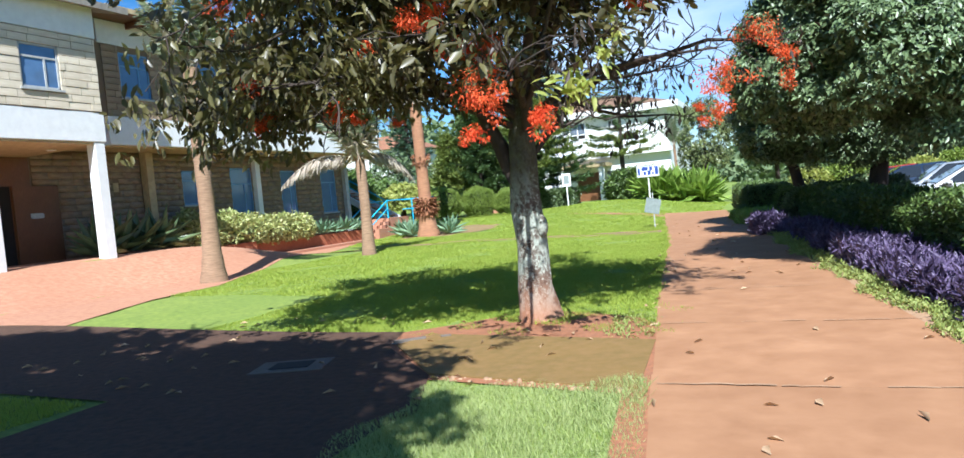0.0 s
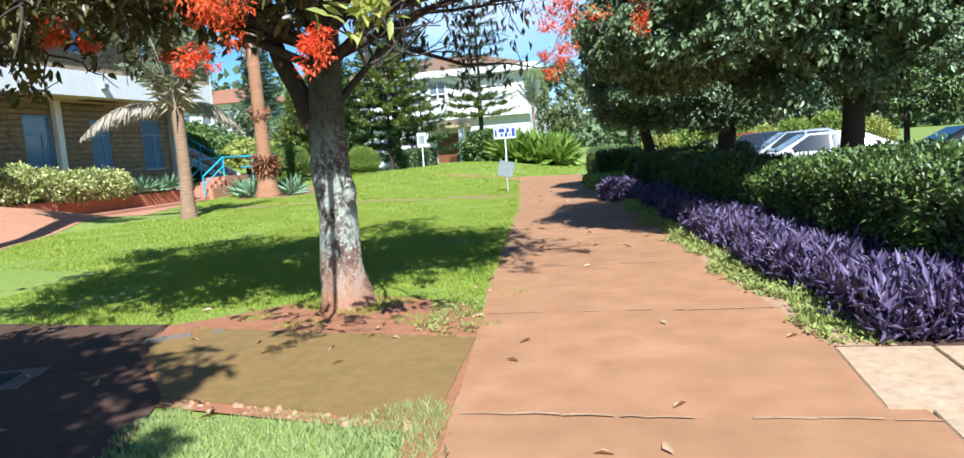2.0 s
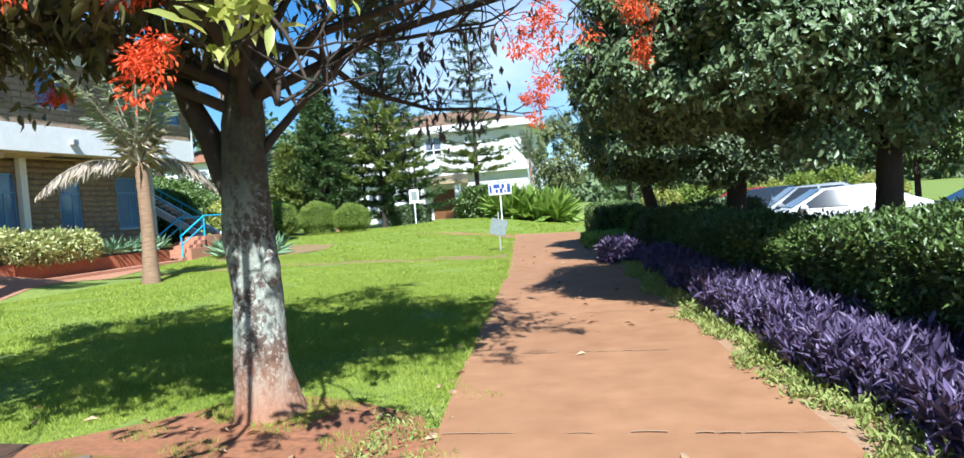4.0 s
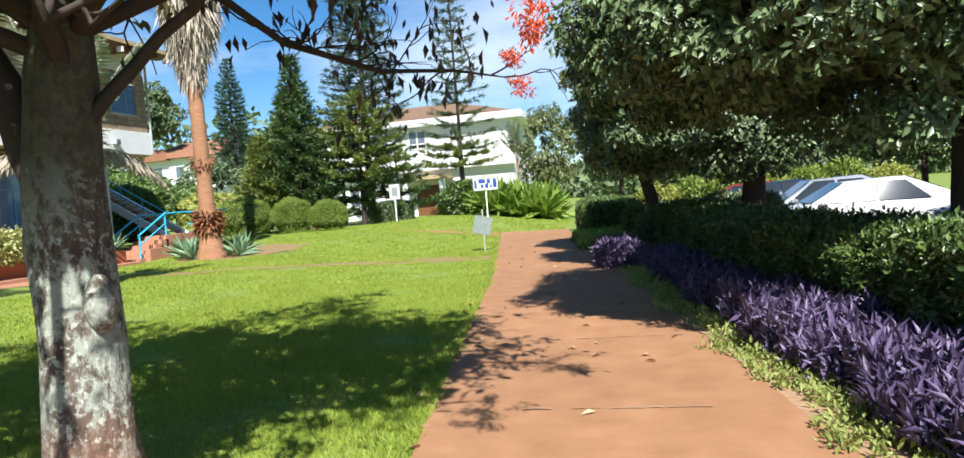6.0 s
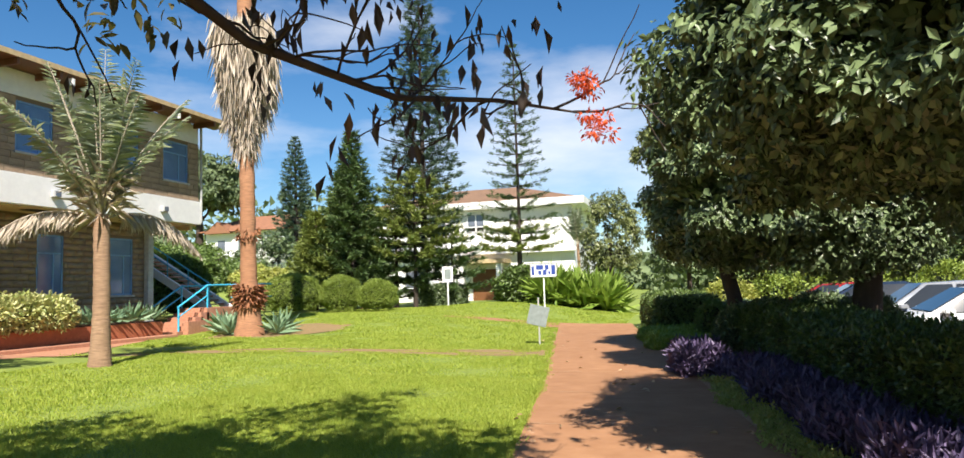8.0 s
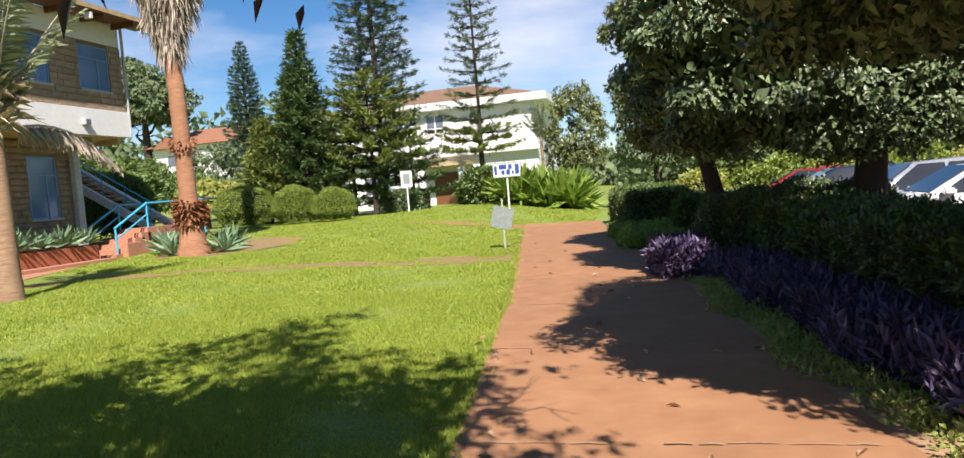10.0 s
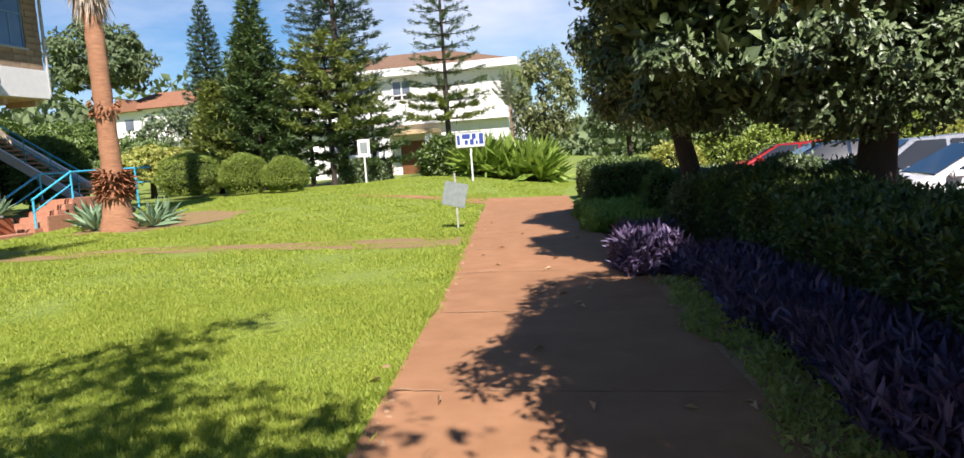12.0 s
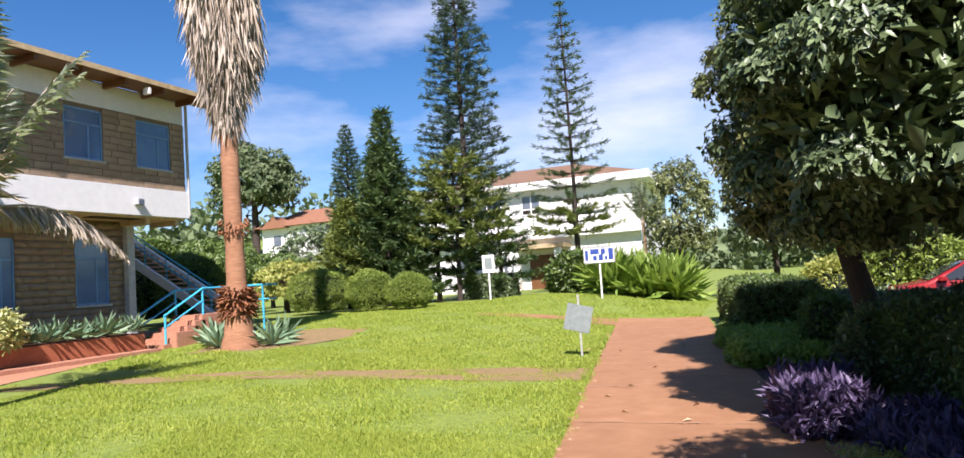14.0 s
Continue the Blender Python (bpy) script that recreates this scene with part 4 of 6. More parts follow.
    hung = (c[:, 2] > np.where(c[:, 0] < -2.4, 2.4, 2.85)) & ~((c[:, 0] > 0.9) & (c[:, 1] > -1.3) & (c[:, 2] < 3.9))
    v, f = oval_leaves(c[hung], way[hung], 6, 0.15, 0.062, 0.75, 0.06, 1.0, rng)
    put("crown", mesh_np("crown", v, f, M["leaf_flame"]), t)["kind"] = "stuff"
    sp = np.array([p for p, _ in sparse])
    sp = np.concatenate([sp[sp[:, 0] < 2.0], P[bare][::3], oP[(oP[:, 0] > 0.4) & (oP[:, 2] < 4.0)][::3]])
    c = sp[::2] + rng.normal(size=(len(sp[::2]), 3)) * 0.09
    v, f = rosettes(c, np.tile((0.0, 0, -1.0), (len(c), 1)), 4, 0.125, 0.042, 0.42, 0.06, 0.5, rng, 0.35)
    put("seed_pod_mass", mesh_np("seed_pod_mass", v, f, M["pods"]), t)["kind"] = "stuff"
    return t


flame = flame_tree()


def flower_spray(at, size, rng, parent, mat="flower"):
    """A loose hanging panicle: many thin stalks with small bells."""
    n = int((900 if mat == "flower" else 760) * size)
    k = rng.integers(0, 6, n)
    hub = rng.normal(size=(6, 3)) * size * np.array((0.16, 0.16, 0.14))
    d = unit(rng.normal(size=(n, 3)) + (0, 0, -0.35))
    r = rng.uniform(0.2, 1.0, n)[:, None] ** 0.8 * size * rng.uniform(0.1, 0.24, (6, 3))[k]
    p = np.asarray(at) + hub[k] + d * r
    v1, f1 = leaves_np(p, d + rng.normal(size=(n, 3)) * 0.6 + (0, 0, -0.5), 0.036, 0.013, 0.3, 0, rng)
    ns = n // 5
    v2, f2 = leaves_np(np.repeat(np.asarray(at)[None], ns, 0) + rng.normal(size=(ns, 3)) * 0.05 * size, d[:ns], np.linalg.norm(r[:ns] * d[:ns], axis=1), 0.006, 0.1, 0.1, rng)
    v, f = join_np([(v1, f1), (v2, f2)])
    put("flower_spray", mesh_np("flower_spray", v, f, M[mat]), parent)["kind"] = "stuff"


for x, y, z, s in ((0.1, -1.4, 3.3, 0.8), (0.2, -1.45, 3.05, 0.6), (-0.25, -1.6, 3.3, 0.4), (-0.55, -1.9, 3.62, 0.7), (-0.25, -1.8, 3.75, 0.5), (-1.1, -1.85, 3.5, 0.45), (-1.65, -1.8, 2.8, 0.55), (-1.5, -1.6, 2.7, 0.3), (-2.7, -2.0, 3.3, 0.6), (-3.1, -1.8, 4.3, 0.9),
                   (0.84, -3.56, 2.17, 0.28), (1.17, -2.74, 2.27, 0.42), (1.12, -2.6, 2.33, 0.25), (1.6, 0.3, 3.9, 0.6), (-1.9, 0.2, 2.9, 0.5), (-2.9, -1.5, 2.85, 0.55)):
    flower_spray((x, y, z), s, rg(int(abs(x * 100 + z * 10))), flame)
for x, y, z, s in ((0.99, -3.39, 2.42, 0.62), (0.8, -3.3, 2.5, 0.4), (2.55, -0.44, 2.8, 0.62), (2.5, -0.5, 2.55, 0.45), (3.15, 0.67, 3.05, 0.6), (2.85, 0.6, 3.35, 0.7), (3.2, 0.7, 2.75, 0.4), (1.9, 2.75, 2.75, 0.35), (1.95, 2.8, 2.5, 0.3), (2.4, 0.2, 2.45, 0.35)):
    flower_spray((x, y, z), s, rg(int(abs(x * 100 + z * 10))), flame, "flower_dry")
for x, y, z in ((1.48, -2.29, 2.64), (1.3, -2.35, 2.58), (1.52, -1.4, 3.09)):
    rr = rg(int(abs(x * 90) + 5))
    v, f = oval_leaves(np.array([(x, y, z)]) + rr.normal(size=(9, 3)) * 0.09, np.tile((0.2, -0.3, 0.1), (9, 1)), 5, 0.17, 0.05, 0.8, 0.04, 0.5, rr)
    put("fresh_leaves", mesh_np("fresh_leaves", v, f, M["leaf_fresh"]), flame, None, "lime-green young leaves")["kind"] = "stuff"

# unseen tree, added to throw its shadow over the cross path
broad_tree((-5.6, -1.4, 0), 6.2, (-6.75, -0.75, 6.1), (6.8, 3.9, 1.6), 0.25, M["leaf_flame"], 11000, 0.26, "unseen tree added to shade the start of the cross path", rg(31))


def araucaria(at, height, base_r, first, mat, label, seed, spread, whorls, tuft=0.3, taper=0.75, name="araucaria", group="tall araucaria pines"):
    rng = rg(seed)
    t = thing(name, at, label, "tree", group)
    v, f = tube_np([(0, 0, -0.2), (0.05, 0, height * 0.4), (0, 0.03, height)], [base_r, base_r * 0.65, 0.03], 10)
    put("trunk", mesh_np("trunk", v, f, M["bark_brown"], True), t)
    tubes, cs, ds = [], [], []
    for k in range(whorls):
        u = k / (whorls - 1)
        z = first + (height - first) * u ** 0.92
        ln = spread * (1 - u) ** taper * rng.uniform(0.8, 1.1) + 0.25
        nb = 6 if u < 0.8 else 5
        for b in range(nb):
            a = b * 2 * math.pi / nb + k * 0.7 + rng.uniform(-0.2, 0.2)
            s = np.linspace(0, 1, 8)
            pts = np.stack([np.cos(a) * s * ln, np.sin(a) * s * ln, z + ln * (0.12 * s - 0.32 * s ** 2 + 0.34 * s ** 3) + 0 * s], -1)
            tubes.append(tube_np(pts[[0, 3, 7]], [0.035, 0.025, 0.01], 4))
            m = max(4, int(ln * 9))
            q = rng.uniform(0.22, 1.0, m)
            pp = np.stack([np.interp(q, s, pts[:, i]) for i in range(3)], -1)
            cs.append(pp)
            side = np.array((-np.sin(a), np.cos(a), 0.0))
            ds.append(side * rng.choice((-1, 1), m)[:, None] * 0.9 + np.array((np.cos(a), np.sin(a), 0.35)))
    v, f = join_np(tubes)
    put("branch_mass", mesh_np("branch_mass", v, f, M["bark_brown"], True), t)["kind"] = "stuff"
    c, d = np.concatenate(cs), np.concatenate(ds)
    v, f = rosettes(c, d, 7, tuft, tuft * 0.16, 0.38, 0.06, -0.1, rng)
    put("foliage", mesh_np("foliage", v, f, mat), t)["kind"] = "stuff"
    return t


araucaria(on_ground(-17.7, 51.4), 21.5, 0.26, 1.6, M["pine_blue"], "tall araucaria pine with tiered blue-green branches", 41, 3.0, 44, 0.34)
araucaria(on_ground(-12.6, 56), 17.6, 0.17, 4.6, M["pine"], "slender araucaria pine with tiered dark branches", 42, 2.4, 19, 0.26)
araucaria(on_ground(-50, 90), 17.5, 0.4, 2, M["pine_blue"], "distant tall araucaria pine", 43, 3.2, 30, 0.45)
araucaria(on_ground(2.2, 58), 24, 0.3, 3, M["pine_blue"], "tall araucaria pine behind the car park trees", 44, 2.6, 36, 0.36)


araucaria(on_ground(-20.7, 47.5), 10.4, 0.2, 0.5, M["pine"], "dense dark conical conifer", 51, 3.0, 28, 0.46, 1.15, "conifer", "conifers")
araucaria(on_ground(-22.3, 49.5), 8.4, 0.18, 0.5, M["pine_light"], "light green conical conifer", 52, 2.6, 30, 0.46, 1.1, "conifer", "conifers")
araucaria(on_ground(-22.6, 46.4), 5.6, 0.16, 0.4, M["pine_light"], "light green conical conifer", 53, 1.9, 22, 0.44, 1.0, "conifer", "conifers")
araucaria(on_ground(-17.3, 48.8), 8.0, 0.16, 3.0, M["pine_light"], "yellow-green tiered tree among the pines", 54, 3.2, 9, 0.42, 0.4, "conifer", "conifers")
araucaria(on_ground(-18.8, 49.4), 6.4, 0.16, 0.6, M["pine"], "low dark feathery conifer", 55, 2.9, 9, 0.42, 0.45, "conifer", "conifers")
araucaria(on_ground(-15.6, 50.6), 4.6, 0.16, 1.0, M["pine"], "low dark feathery conifer with drooping branches", 57, 2.2, 6, 0.42, 0.5, "conifer", "conifers")
araucaria(on_ground(-12.9, 56.6), 5.4, 0.12, 3.5, M["pine_light"], "low light-green conifer before the white building", 56, 2.8, 4, 0.4, 0.3, "conifer", "conifers")


# ---- palms ----
def frond_np(start, heading, length, arch, leaf, rng, n=46, hang=0.3, droopy=0.0):
    """A feather frond: arching midrib with leaflets on both sides."""
    h = unit(np.array(heading, float))
    s = np.linspace(0, 1, 10)
    pts = np.asarray(start) + h * (s * length)[:, None] + np.array((0, 0, -1.0)) * (arch * length * s ** 2.2)[:, None]
    rib = tube_np(pts, np.linspace(0.028, 0.006, 10), 5)
    q = np.repeat(np.linspace(0.16, 1.0, n), 2)
    base = np.stack([np.interp(q, s, pts[:, i]) for i in range(3)], -1)
    tan = np.stack([np.interp(q, s, np.gradient(pts[:, i])) for i in range(3)], -1)
    tan = unit(tan)
    side = unit(np.cross(tan, (0, 0, 1))) * np.tile((1, -1), n)[:, None]
    d = tan * 0.75 + side * (1 - droopy) + np.array((0, 0, -hang - droopy * 1.6)) + rng.normal(size=(2 * n, 3)) * 0.12
    ln = leaf * np.sin(np.clip(q, 0.05, 0.97) * np.pi) ** 0.5 * rng.uniform(0.8, 1.15, 2 * n)
    return rib, leaves_np(base, d, ln, 0.035, 0.2, 0.25, rng)


def feather_palm(at, height, r0, r1, fronds, dead, label, seed, mat_bark, length=2.3):
    rng = rg(seed)
    t = thing("palm", at, label, "palm tree", "palms on the lawn")
    z = np.linspace(-0.1, height, 26)
    rad = r1 + (r0 - r1) * np.exp(-np.clip(z, 0, None) * 1.6) + 0.006 * np.sin(np.arange(26) * 2.6)
    v, f = tube_np(np.stack([0.03 * np.sin(z), 0 * z, z], -1), rad, 16)
    put("trunk", mesh_np("trunk", v, f, mat_bark, True), t)
    for k in range(fronds):
        a = k * 2.4 + rng.uniform(-0.3, 0.3)
        e = rng.uniform(0.75, 1.5)
        rib, lf = frond_np((0, 0, height - 0.05), (math.cos(a) * math.cos(e), math.sin(a) * math.cos(e), math.sin(e)), length * rng.uniform(0.8, 1.1), 0.32 * math.cos(e) + 0.06, 0.5, rng)
        fr = put("frond", mesh_np("frond", *lf, M["frond"]), t)
        put("midrib", mesh_np("midrib", *rib, M["thatch"], True), fr)
    if dead:
        n = 260
        a = rng.uniform(0, 2 * np.pi, n)
        zz = rng.uniform(0.0, 0.9, n)
        p = np.stack([np.cos(a) * (0.12 + 0.2 * zz), np.sin(a) * (0.12 + 0.2 * zz), height - 0.1 + zz], -1)
        v, f = leaves_np(p, np.stack([np.cos(a) * 0.5, np.sin(a) * 0.5, rng.uniform(-0.3, 1.2, n)], -1), rng.uniform(0.3, 0.8, n), 0.05, 0.3, 0.2, rng)
        put("sheath_mass", mesh_np("sheath_mass", v, f, M["thatch"]), t, None, "brown fibrous old leaf sheaths")["kind"] = "stuff"
    for (hx, hy, hz), ln, arch in dead:
        rib, lf = frond_np((0, 0, height - 0.12), (hx, hy, hz), ln, arch, 0.52, rng, 130, 0.5, 0.75)
        fr = put("dead_frond", mesh_np("dead_frond", *lf, M["thatch"]), t, None, "dry brown hanging frond")
        put("midrib", mesh_np("midrib", *rib, M["thatch"], True), fr)
    return t


feather_palm(on_ground(-13.3, 20.8), 3.25, 0.25, 0.165, 18, [((-0.9, -0.35, 0.42), 2.9, 0.62), ((0.12, 1.0, 0.42), 3.1, 0.6)], "small feather palm with grey-green fronds and one dry hanging frond", 61, M["palmbark"], 4.0)
feather_palm(on_ground(-13.85, 14.45), 5.4, 0.37, 0.19, 14, [], "palm with a flared ringed trunk at the lawn's edge", 62, M["palmbark"], 2.4)
feather_palm(on_ground(-9.1, 59), 4.3, 0.16, 0.1, 14, [], "small palm beside the white building", 63, M["palmbark"], 3.0)


def fan_palm():
    rng = rg(64)
    at = on_ground(-16.1, 30.3)
    t = thing("fan_palm", at, "tall fan palm with a shaggy skirt of dead leaves", "palm tree")
    z = np.linspace(-0.1, 16, 60)
    rad = 0.26 + 0.3 * np.exp(-np.clip(z, 0, None) * 1.1) + 0.012 * np.sin(np.arange(60) * 2.2)
    v, f = tube_np(np.stack([-0.012 * z, 0 * z, z], -1), rad, 16)
    put("trunk", mesh_np("trunk", v, f, M["palmbark_red"], True), t)
    n = 5200
    zz = 6.9 + 4.6 * rng.uniform(0, 1, n) ** 0.8
    a = rng.uniform(0, 2 * np.pi, n)
    rr = (0.28 + 0.72 * smooth01((zz - 7.0) / 2.6)) * (1 + 0.15 * np.sin(a * 3 + zz * 1.3)) * rng.uniform(0.5, 1.0, n)
    p = np.stack([np.cos(a) * rr - 0.012 * zz, np.sin(a) * rr, zz], -1)
    d = np.stack([np.cos(a) * 0.12, np.sin(a) * 0.12, -np.ones(n)], -1) + rng.normal(size=(n, 3)) * 0.12
    v, f = leaves_np(p, d, rng.uniform(0.5, 1.3, n), rng.uniform(0.025, 0.075, n), 0.3, 0.08, rng)
    put("dead_leaf_skirt", mesh_np("dead_leaf_skirt", v, f, M["thatch"]), t, None, "shaggy pale skirt of dead leaves")["kind"] = "stuff"
    n = 120
    zz = rng.uniform(3.35, 3.8, n)
    a = rng.uniform(0, 2 * np.pi, n)
    p = np.stack([np.cos(a) * 0.3 - 0.04, np.sin(a) * 0.3, zz], -1)
    v, f = leaves_np(p, np.stack([np.cos(a), np.sin(a), -0.7 + 0 * a], -1) + rng.normal(size=(n, 3)) * 0.3, 0.2, 0.06, 0.3, 0.1, rng)
    put("leaf_bases", mesh_np("leaf_bases", v, f, M["redsoil"]), t)["kind"] = "stuff"
    for k in range(16):
        a, e = k * 2.4, rng.uniform(0.1, 1.3)
        h = np.array((math.cos(a) * math.cos(e), math.sin(a) * math.cos(e), math.sin(e)))
        st = tube_np([(-0.19, 0, 16), h * 0.9 + (-0.19, 0, 16)], [0.03, 0.02], 5)
        tip = h * 0.9 + (-0.19, 0, 16)
        sp = np.linspace(-1.3, 1.3, 26)
        sd = unit(np.cross(h, (0, 0, 1)))
        lf = leaves_np(np.tile(tip, (26, 1)), np.cos(sp)[:, None] * h + np.sin(sp)[:, None] * sd + np.array((0, 0, -0.15)), 0.95, 0.09, 0.2, 0.2, rng)
        fr = put("fan_leaf", mesh_np("fan_leaf", *lf, M["frond"]), t)
        put("stalk", mesh_np("stalk", *st, M["frond"], True), fr)
    return t


fan_palm()
# clinging brown plant round the palm's foot
rr = rg(65)
n = 500
a = rr.uniform(0, 2 * np.pi, n)
z = rr.uniform(0.95, 1.75, n)
gz = on_ground(-16.1, 30.3)
p = np.stack([gz[0] + np.cos(a) * 0.32, gz[1] + np.sin(a) * 0.32, gz[2] + z], -1)
v, f = leaves_np(p, np.stack([np.cos(a), np.sin(a), rr.normal(size=n) * 0.5], -1), rr.uniform(0.15, 0.4, n), 0.07, 0.3, 0.2, rr)
tagged(put("bromeliad_ring", mesh_np("bromeliad_ring", v, f, M["redsoil"])), "brown leafy epiphytes clinging round the palm trunk", "plant", kind="stuff")


# ---- shrubs, hedges, beds ----
def bush(name, at, radii, mat, label, seed, n=2600, leaf=0.07, group="", per=5, category="bush", low=0.0):
    """A clipped or loose bush: near-black solid core for the shade inside, and a skin of leaves."""
    rng = rg(seed)
    t = thing(name, at, label, category, group)
    bm = bmesh.new()
    bmesh.ops.create_icosphere(bm, subdivisions=3, radius=1)
    for vtx in bm.verts:
        c = vtx.co
        k = 0.8 + 0.04 * noise.noise(c * 2 + Vector((seed, 0, 0)))
        vtx.co = Vector((c.x * radii[0] * k, c.y * radii[1] * k, radii[2] * (0.98 + max(c.z, -0.98) * k)))
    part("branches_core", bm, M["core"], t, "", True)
    d = unit(rng.normal(size=(n, 3)))
    d[:, 2] = np.where(d[:, 2] < -0.75, -d[:, 2], d[:, 2])
    lump = 1 + 0.05 * np.sin(d[:, 0] * 6 + seed) * np.cos(d[:, 1] * 5) + 0.05 * np.sin(d[:, 2] * 9 + seed) + rng.normal(size=n) * 0.02
    p = d * lump[:, None] * np.array(radii) * 0.95 + (0, 0, radii[2])
    v, f = rosettes(p, d, per, leaf, leaf * 0.5, 1.1, leaf * 0.5, -low - 0.2, rng)
    put("foliage", mesh_np("foliage", v, f, mat), t)["kind"] = "stuff"
    return t


# near-black core colour paints the shade between the leaves of bushes and hedges
M["core"] = surface("painted_inner_shade", (0.02, 0.03, 0.012), (0.03, 0.04, 0.018), None, 2, 20, 0.95, 0.5)
for x, y, r, h, sd in ((-21.15, 41.6, 1.45, 1.08, 71), (-18.4, 41.5, 1.0, 0.98, 72), (-16.3, 41.3, 0.98, 0.82, 73)):
    bush("round_bush", on_ground(x, y, -0.08), (r, r, h), M["leaf_bush"], "rounded clipped green bush on the lawn", sd, 5200, 0.07, "three clipped bushes")


def hedge(name, ys, x_front, width, height, mat, label, seed, dens=420, leaf=0.07, base=0.0):
    """A clipped hedge along y with a rounded top; x_front gives its face by y."""
    rng = rg(seed)
    y0, y1 = ys
    o = (float(x_front(y0)) + width / 2, (y0 + y1) / 2)
    t = thing(name, on_ground(*o), label, "hedge")
    bm = bmesh.new()
    prof = [(0.06, 0.0), (0.06, 0.8), (0.2, 0.93), (0.5, 0.96), (0.8, 0.93), (0.94, 0.8), (0.94, 0.0)]
    st = np.linspace(y0 + 0.08, y1 - 0.08, max(3, int((y1 - y0) / 0.5)))
    rows = [[bm.verts.new((float(x_front(y)) + u * width - o[0], y - o[1], w * height)) for u, w in prof] for y in st]
    for a, b in zip(rows, rows[1:]):
        for k in range(6):
            bm.faces.new((a[k], a[k + 1], b[k + 1], b[k]))
    bm.faces.new(rows[0])
    bm.faces.new(rows[-1])
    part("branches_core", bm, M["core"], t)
    n = int(dens * ((y1 - y0) * (2 * height + width) + 2 * width * height))
    s = rng.uniform(0, 2 * height + width, n)
    u = np.clip((s - height) / width, 0, 1)
    w = np.where(s < height, s / height, np.where(s > height + width, (2 * height + width - s) / height, 1.0))
    yy = rng.uniform(y0, y1, n)
    ends = rng.uniform(size=n) < 2 * width * height / ((y1 - y0) * (2 * height + width))
    yy = np.where(ends, rng.choice((y0, y1), n), yy)
    u = np.where(ends, rng.uniform(0, 1, n), u)
    w = np.where(ends, rng.uniform(0, 1, n), w)
    rnd = 0.1 * (np.abs(u - 0.5) * 2) ** 4 * (w > 0.85)
    bump = 0.05 * np.sin(yy * 3.1 + seed) + 0.04 * np.sin(yy * 7.3 + u * 5) + rng.normal(size=n) * 0.03
    x = np.asarray(x_front(yy)) + u * width
    nrm = np.stack([(u - 0.5) * 2 * (w < 0.98), np.where(ends, np.sign(yy - (y0 + y1) / 2), 0), (w > 0.8) * 1.0], -1) + 0.05
    p = np.stack([x - o[0], yy - o[1], w * height - rnd * height], -1) + unit(nrm) * bump[:, None]
    v, f = rosettes(p, nrm, 5, leaf, leaf * 0.5, 1.0, leaf * 0.4, -0.15, rng)
    put("foliage", mesh_np("foliage", v, f, mat), t)["kind"] = "stuff"
    return t


hedge("hedge", (7.9, 12.3), lambda y: path_right(y) + 1.2, 1.5, 1.14, M["leaf_hedge"], "clipped green hedge at the end of the purple bed", 81, 380, 0.07)
hedge("hedge", (12.35, 19.8), lambda y: path_right(y) + 1.25, 1.5, 0.95, M["leaf_hedge"], "long clipped dark hedge under the trees", 86, 330, 0.07)
hedge("hedge", (19.85, 23.6), lambda y: path_right(y) + 1.3, 1.3, 1.08, M["leaf_hedge"], "rounded dark hedge between the tree trunks", 87, 330, 0.07)
hedge("hedge", (31.2, 37.3), lambda y: path_right(y) + 0.42, 1.7, 1.2, M["leaf_hedge"], "clipped rounded hedge at the bend of the path", 82, 300, 0.08)
hedge("hedge", (25.6, 31.0), lambda y: path_right(y) + 2.0, 1.4, 0.9, M["leaf_dark"], "clipped dark hedge before the parked cars", 83, 260, 0.08)
bush("shrub", on_ground(-0.67, 27.6), (0.42, 0.42, 0.56), M["leaf_mid"], "small rounded shrub beside the path", 84, 700, 0.08)
for k, (x, y, r, h) in enumerate(((-0.2, 23.9, 0.5, 0.56), (0.45, 24.3, 0.75, 0.62), (1.6, 26.2, 0.9, 0.66), (0.7, 27.0, 0.7, 0.55), (2.0, 23.4, 0.7, 0.62))):
    bush("shrub", on_ground(x, y, -0.05), (r, r, h), M["leaf_dark"], "dark loose shrub under the trees", 850 + k, 1100, 0.09, "shrubs under the trees")


def leaf_bed(name, mat, spots, heights, leaf, width, per, label, category, seed, spread=0.7, lean=0.0):
    """A bed of upright stems with strap leaves."""
    rng = rg(seed)
    n = len(spots)
    base = np.concatenate([spots + np.stack([np.zeros(n), np.zeros(n), heights * q], -1) + rng.normal(size=(n, 3)) * 0.03 for q in (0.2, 0.5, 0.8, 1.0)])
    up = np.tile((0, 0, 0.75), (len(base), 1))
    v, f = rosettes(base, up, per, leaf, width, spread, 0.02, 0, rng, 0.35)
    ob = put(name, mesh_np(name, v, f, mat))
    return tagged(ob, label, category, kind="stuff")


def strip_spots(n, y0, y1, u0, u1, rng, hug=path_right):
    y = rng.uniform(y0, y1, n)
    x = hug(y) + rng.uniform(u0, u1, n) + 0.08 * np.sin(y * 2.3) + 0.05 * np.sin(y * 5.1)
    return np.stack([x, y, ground_z(x, y)], -1)


q = rg(91)
sp = strip_spots(2100, 7.65, 14.4, 0.34, 1.3, q)
